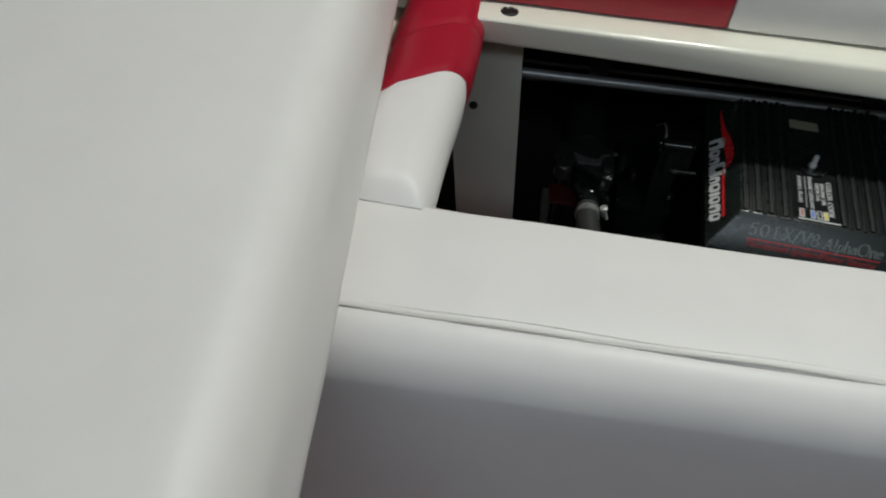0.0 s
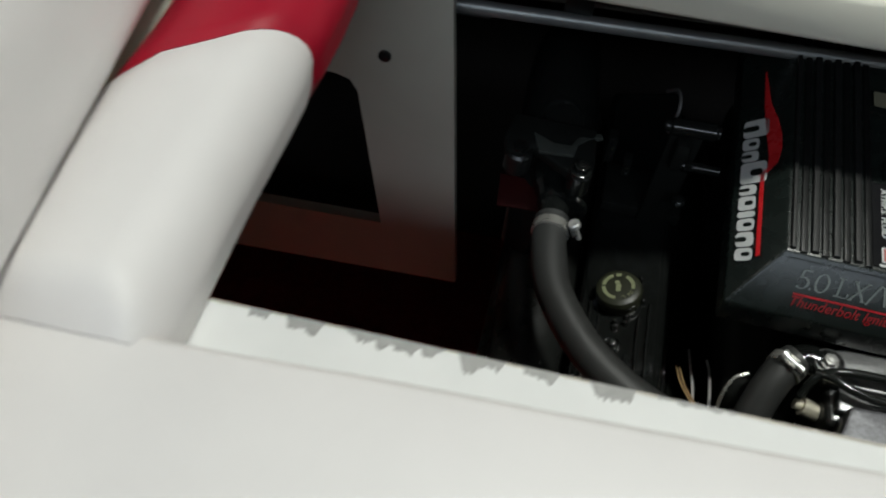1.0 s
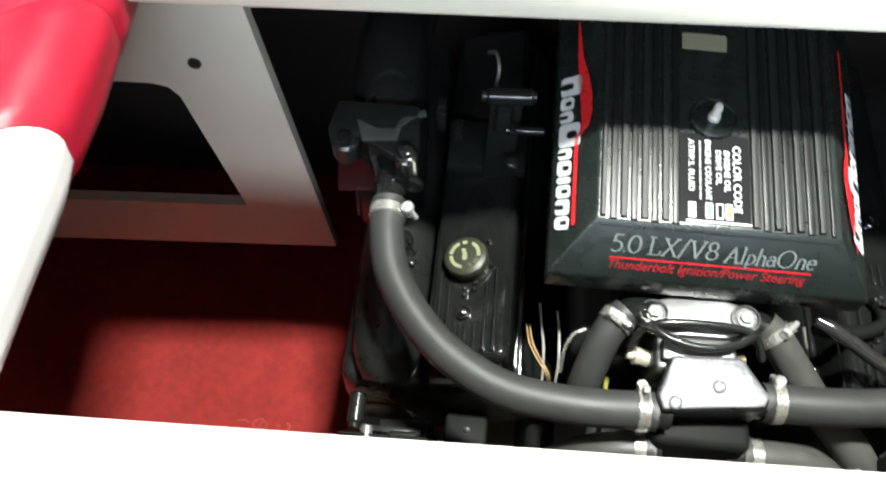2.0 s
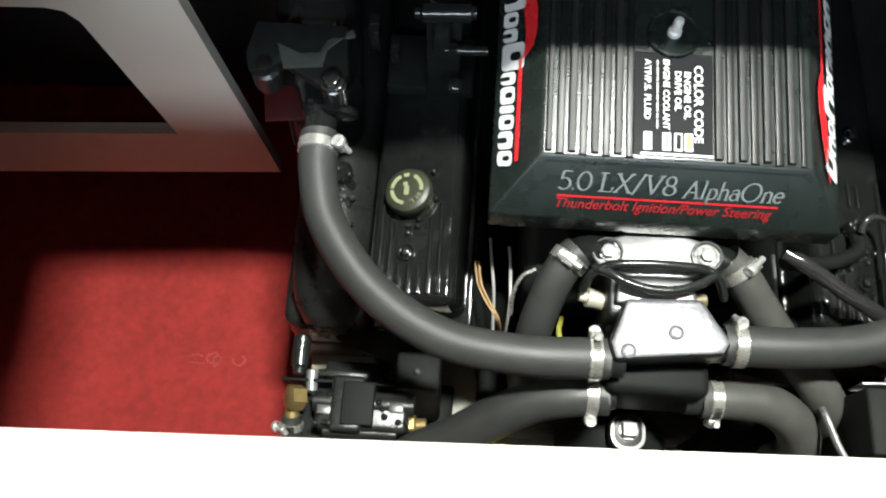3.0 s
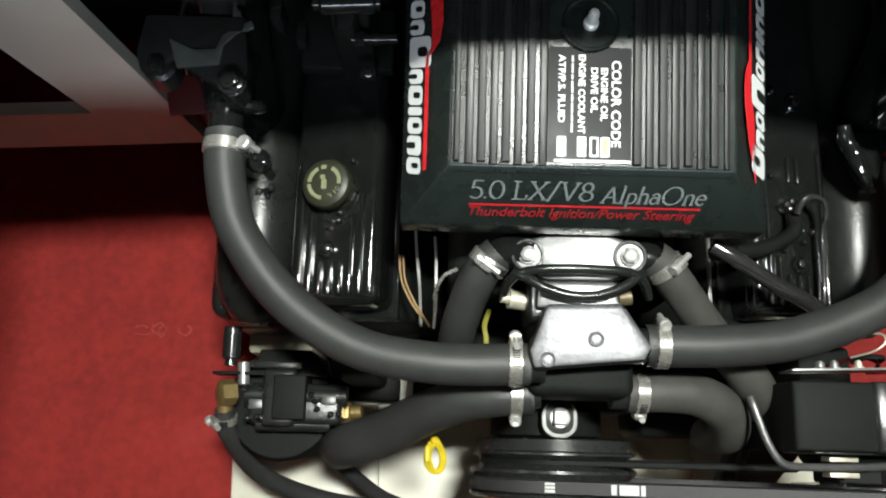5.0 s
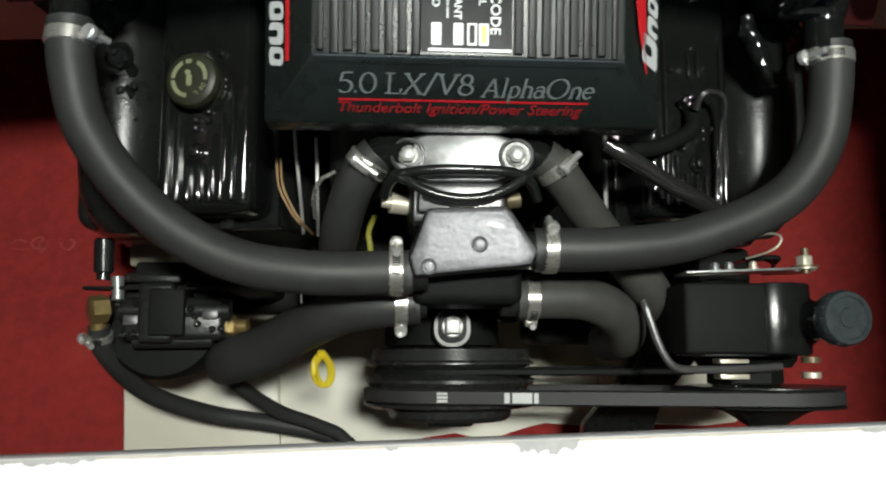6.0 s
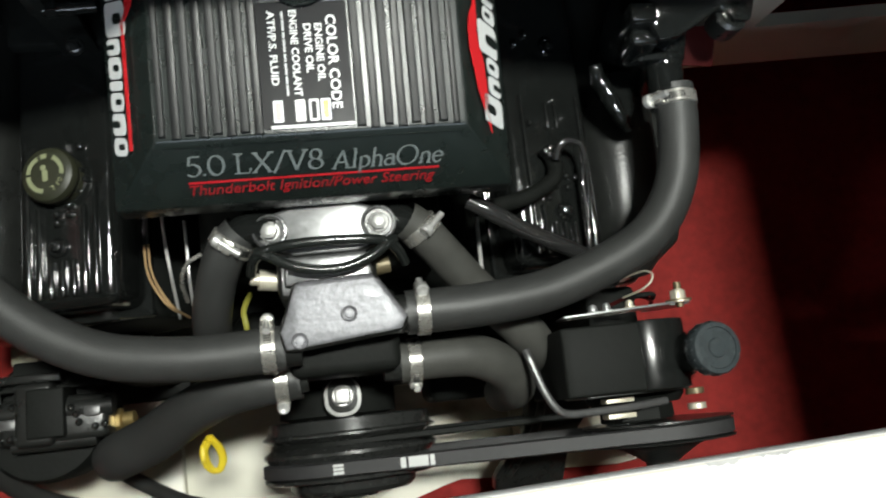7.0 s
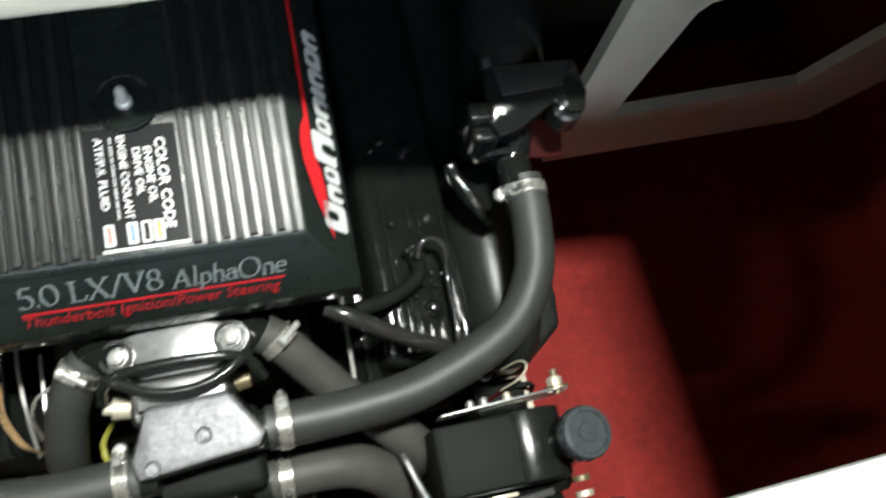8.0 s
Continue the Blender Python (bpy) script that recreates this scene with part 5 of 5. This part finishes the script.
def belt_loop(c1, r1, c2, r2, y0, y1, deep):
    """A belt round two pulleys, as a closed band."""
    a, b = Vector(c1), Vector(c2)
    d = (b - a).length
    base_angle = math.atan2(b.y - a.y, b.x - a.x)
    off = math.acos((r1 - r2) / d)
    pts = []
    for k in range(25):
        t = base_angle + off + (2 * math.pi - 2 * off) * k / 24
        pts.append((a, r1, t))
    for k in range(25):
        t = base_angle - off + 2 * off * k / 24
        pts.append((b, r2, t))
    bm = bmesh.new()
    rows = []
    for c, r, t in pts:
        rows.append([bm.verts.new((c.x + rr * math.cos(t), y, c.y + rr * math.sin(t))) for rr, y in ((r, y0), (r, y1), (r - deep, y1 - 0.002), (r - deep, y0 + 0.002))])
    for i in range(len(rows)):
        p, q = rows[i], rows[(i + 1) % len(rows)]
        for k in range(4):
            bm.faces.new((p[k], p[(k + 1) % 4], q[(k + 1) % 4], q[k]))
    bmesh.ops.recalc_face_normals(bm, faces=bm.faces)
    return bm


second = thing("drive_belt", (0.14, -0.125, 0.3), "rear drive belt in its groove, matte black for the shade there", "belt")
# band takes matte black in place of the shade it runs in
part("band", belt_loop(PC, PR - 0.0115, (0.262, 0.338), 0.052, -0.1192, -0.1240, 0.003), MATTE, second)
belt = thing("drive_belt", (0.2, -0.15, 0.3), "grey black rubber drive belt round both pulleys", "belt")
part("band", belt_loop(PC, PR + 0.0015, SC, SR + 0.003, -0.1427, -0.1563, 0.008), BELT, belt)
# pale marks printed on the upper run of the belt
c1, c2 = Vector((PC[0], PC[1])), Vector((SC[0], SC[1]))
r1, r2 = PR + 0.0015, SR + 0.003
lean_angle = math.atan2(c2.y - c1.y, c2.x - c1.x) + math.acos((r1 - r2) / (c2 - c1).length)
run_start = c1 + r1 * Vector((math.cos(lean_angle), math.sin(lean_angle)))
run_end = c2 + r2 * Vector((math.cos(lean_angle), math.sin(lean_angle)))
run = (run_end - run_start).normalized()
for at, w, y0, y1 in ((0.002, 0.012, -0.1552, -0.1517), (0.002, 0.012, -0.1507, -0.1478), (0.002, 0.012, -0.1468, -0.1438), (0.078, 0.006, -0.1552, -0.1438), (0.087, 0.022, -0.1552, -0.1438), (0.111, 0.005, -0.1552, -0.1438)):
    p = run_start + run * at
    part("printed_mark", slab([(0, -y1), (w, -y1), (w, -y0), (0, -y0)], plane_pose((p.x, 0, p.y + 0.0003), (run.x, 0, run.y), (0, 1, 0)) @ Matrix.Diagonal((1, -1, 1, 1))), WHITE, belt, "pale printed mark")
strut = thing("engine_strut", (0.25, -0.21, 0.20), "broad black cast bracket arm in front of the engine", "bracket")
arm = prism([(0.245, -0.060), (0.335, -0.070), (0.338, -0.100), (0.305, -0.160), (0.302, -0.214), (0.206, -0.216), (0.204, -0.195), (0.240, -0.135)], -0.016, 0.016, 0.005, None, 3)
for v in arm.verts:
    v.co.z += 0.33 + (v.co.y + 0.06) * 0.9
part("bar", arm, SATIN, strut)
part("edge_rib", tube([(0.222, -0.195, 0.225), (0.255, -0.135, 0.280), (0.262, -0.075, 0.335)], 0.006, 10, 4), SATIN, strut)

# ---- fuel pump and filter at the port front corner ----
fp = thing("fuel_pump", (-0.30, -0.08, 0.26), "black fuel pump with brass fittings and a round bowl", "pump")
part("bowl", lathe([(0.02, 0.225), (0.058, 0.235), (0.070, 0.262), (0.071, 0.335), (0.066, 0.344), (0.02, 0.348)], Matrix.Translation((-0.337, -0.060, 0)), 36), MATTE, fp)
part("casting", puffed(join(box(-0.372, -0.255, -0.085, -0.035, 0.345, 0.385, 0.008, 3), box(-0.353, -0.312, -0.088, -0.018, 0.345, 0.392, 0.006, 3), box(-0.377, -0.310, -0.017, -0.006, 0.33, 0.366, 0.003), rod((-0.375, -0.05, 0.375), (-0.25, -0.05, 0.375), 0.013, 14), rod((-0.36, -0.085, 0.37), (-0.27, -0.085, 0.37), 0.009, 14)), 0.0015, 60), SATIN, fp)
PUMPDOTS = ((-0.374, -0.044), (-0.355, -0.043), (-0.342, -0.042), (-0.369, -0.079), (-0.357, -0.077), (-0.351, -0.078), (-0.339, -0.076), (-0.293, -0.049), (-0.288, -0.057), (-0.285, -0.066), (-0.308, -0.066), (-0.311, -0.06), (-0.268, -0.072), (-0.258, -0.071))
PUMPTABS = ((-0.36, -0.062), (-0.271, -0.055))
for x, y in PUMPDOTS:
    part("bolt", moved(lathe([(0.0042, -0.003), (0.0042, 0.0022), (0.0036, 0.0040), (0.0022, 0.0052), (0.0003, 0.0056)], None, 12), aim((x, y, 0.386), (0.05, -0.15, 1))), POLISH, fp)
for x, y in PUMPTABS:
    part("tab", box(x - 0.009, x + 0.009, y - 0.006, y + 0.006, 0.378, 0.3885, 0.002), DARKSTEEL, fp, "dull steel tab")
part("tower", box(-0.3385, -0.2985, -0.0800, -0.0260, 0.345, 0.396, 0.0025, 3), MATTE, fp)
part("fitting", join(moved(lathe([(0.016, 0), (0.016, 0.018), (0.012, 0.02)], None, 6), aim((-0.390, -0.048, 0.378), (-0.7, -0.1, 0.5))), rod((-0.402, -0.052, 0.372), (-0.402, -0.074, 0.366), 0.0095, 14)), BRASS, fp, "brass hose fitting")
part("fitting", join(moved(lathe([(0.0135, 0), (0.0135, 0.016), (0.009, 0.018)], None, 6), aim((-0.264, -0.068, 0.345), (1, 0, 0.1))), rod((-0.250, -0.068, 0.346), (-0.234, -0.067, 0.348), 0.009, 12)), BRASS, fp, "brass hose fitting")
part("spacer", rod((-0.383, -0.010, 0.368), (-0.381, -0.038, 0.368), 0.0075, 14, 0.001), GREY, fp, "pale grey spacer")
part("bolt", hexhead((-0.250, -0.004, 0.372), (0.1, -0.5, 1), 0.0050, 0.006, False), CHROME, fp, "bright bolt head")
part("stay", join(box(-0.42, -0.26, -0.026, -0.022, 0.35, 0.375, 0.001), box(-0.37, -0.30, -0.03, 0.01, 0.20, 0.345, 0.004)), MATTE, fp)

for label, pts, r in (("black rubber fuel hose curving down to the bilge", [(-0.402, -0.068, 0.367), (-0.400, -0.098, 0.345), (-0.375, -0.150, 0.25), (-0.31, -0.182, 0.18), (-0.235, -0.197, 0.145), (-0.165, -0.212, 0.125), (-0.12, -0.235, 0.115), (-0.10, -0.29, 0.10)], 0.0125),
                      ("thin black rubber hose from the pump bowl", [(-0.292, -0.105, 0.30), (-0.258, -0.142, 0.25), (-0.215, -0.178, 0.19), (-0.165, -0.200, 0.155), (-0.125, -0.225, 0.13), (-0.10, -0.29, 0.12)], 0.0095)):
    h = thing("fuel_hose", pts[3], label, "hose", "fuel hoses")
    part("hose", tube(pts, r, 16, 8), RUBBER, h)
    if r > 0.01:
        clamp(h, (-0.4015, -0.080, 0.359), (0.0, -0.8, -0.5), r, (-0.8, -0.3, 0.6), 0.010)

# ---- small loose things ----
TAG = Matrix.Translation((-0.001, -0.006, 0))
tie = thing("yellow_tag", (-0.141, -0.113, 0.40), "bright yellow plastic loop tag by the lower hose", "tag")
for k in (0, 1):
    part("loop", moved(tube([(-0.143 + 0.004 * k, -0.096, 0.425 + 0.003 * k), (-0.149 + 0.004 * k, -0.108, 0.418 + 0.003 * k), (-0.147 + 0.004 * k, -0.123, 0.408), (-0.138 + 0.003 * k, -0.130, 0.402), (-0.131 + 0.003 * k, -0.121, 0.406), (-0.132 + 0.003 * k, -0.106, 0.415), (-0.141 + 0.003 * k, -0.092, 0.428)], 0.0029, 10, 8), TAG), YELLOW, tie)
part("tail", moved(box(-0.150, -0.1455, -0.118, -0.100, 0.414, 0.424, 0.001), TAG), YELLOW, tie)
wires = thing("wire_pair", (-0.165, 0.05, 0.45), "pair of tan wires beside the rocker cover", "wire")
for k in (0, 1):
    part("wire", tube([(-0.186 + k * 0.004, 0.105, 0.49), (-0.182 + k * 0.004, 0.075, 0.50), (-0.172 + k * 0.004, 0.052, 0.505), (-0.160 + k * 0.003, 0.035, 0.50), (-0.150, 0.030, 0.45)], 0.0012, 8, 8), COPPER, wires)
loop = thing("wire_loop", (-0.12, 0.05, 0.52), "thin pale wire curling past the short hose", "wire")
part("wire", tube([(-0.12, 0.078, 0.55), (-0.135, 0.07, 0.545), (-0.143, 0.055, 0.53), (-0.143, 0.04, 0.50)], 0.0022, 8, 8), STEEL, loop)
yhose = thing("yellow_wire", (-0.09, 0.02, 0.50), "dull yellow wire behind the port hose", "wire")
part("wire", tube([(-0.082, 0.045, 0.48), (-0.088, 0.025, 0.50), (-0.086, 0.005, 0.50), (-0.09, -0.02, 0.46)], 0.003, 8, 8), OLIVE, yhose)
rope = thing("wire_bundle", (0.345, 0.01, 0.46), "bundle of thin wires behind the steering pump", "wires")
part("wire", tube([(0.330, 0.004, 0.47), (0.345, 0.009, 0.492), (0.355, 0.017, 0.498), (0.357, 0.026, 0.496), (0.350, 0.030, 0.485), (0.338, 0.028, 0.46)], 0.0013, 8, 8), ZINC, rope)
part("wire", tube([(0.31, -0.005, 0.45), (0.34, 0.005, 0.465), (0.365, 0.0, 0.46), (0.37, -0.01, 0.44)], 0.0022, 8, 8), DEEPRED, rope)
part("wire", tube([(0.335, 0.0, 0.46), (0.345, 0.004, 0.478), (0.362, 0.004, 0.478), (0.372, 0.002, 0.45)], 0.0030, 8, 8), MATTE, rope)
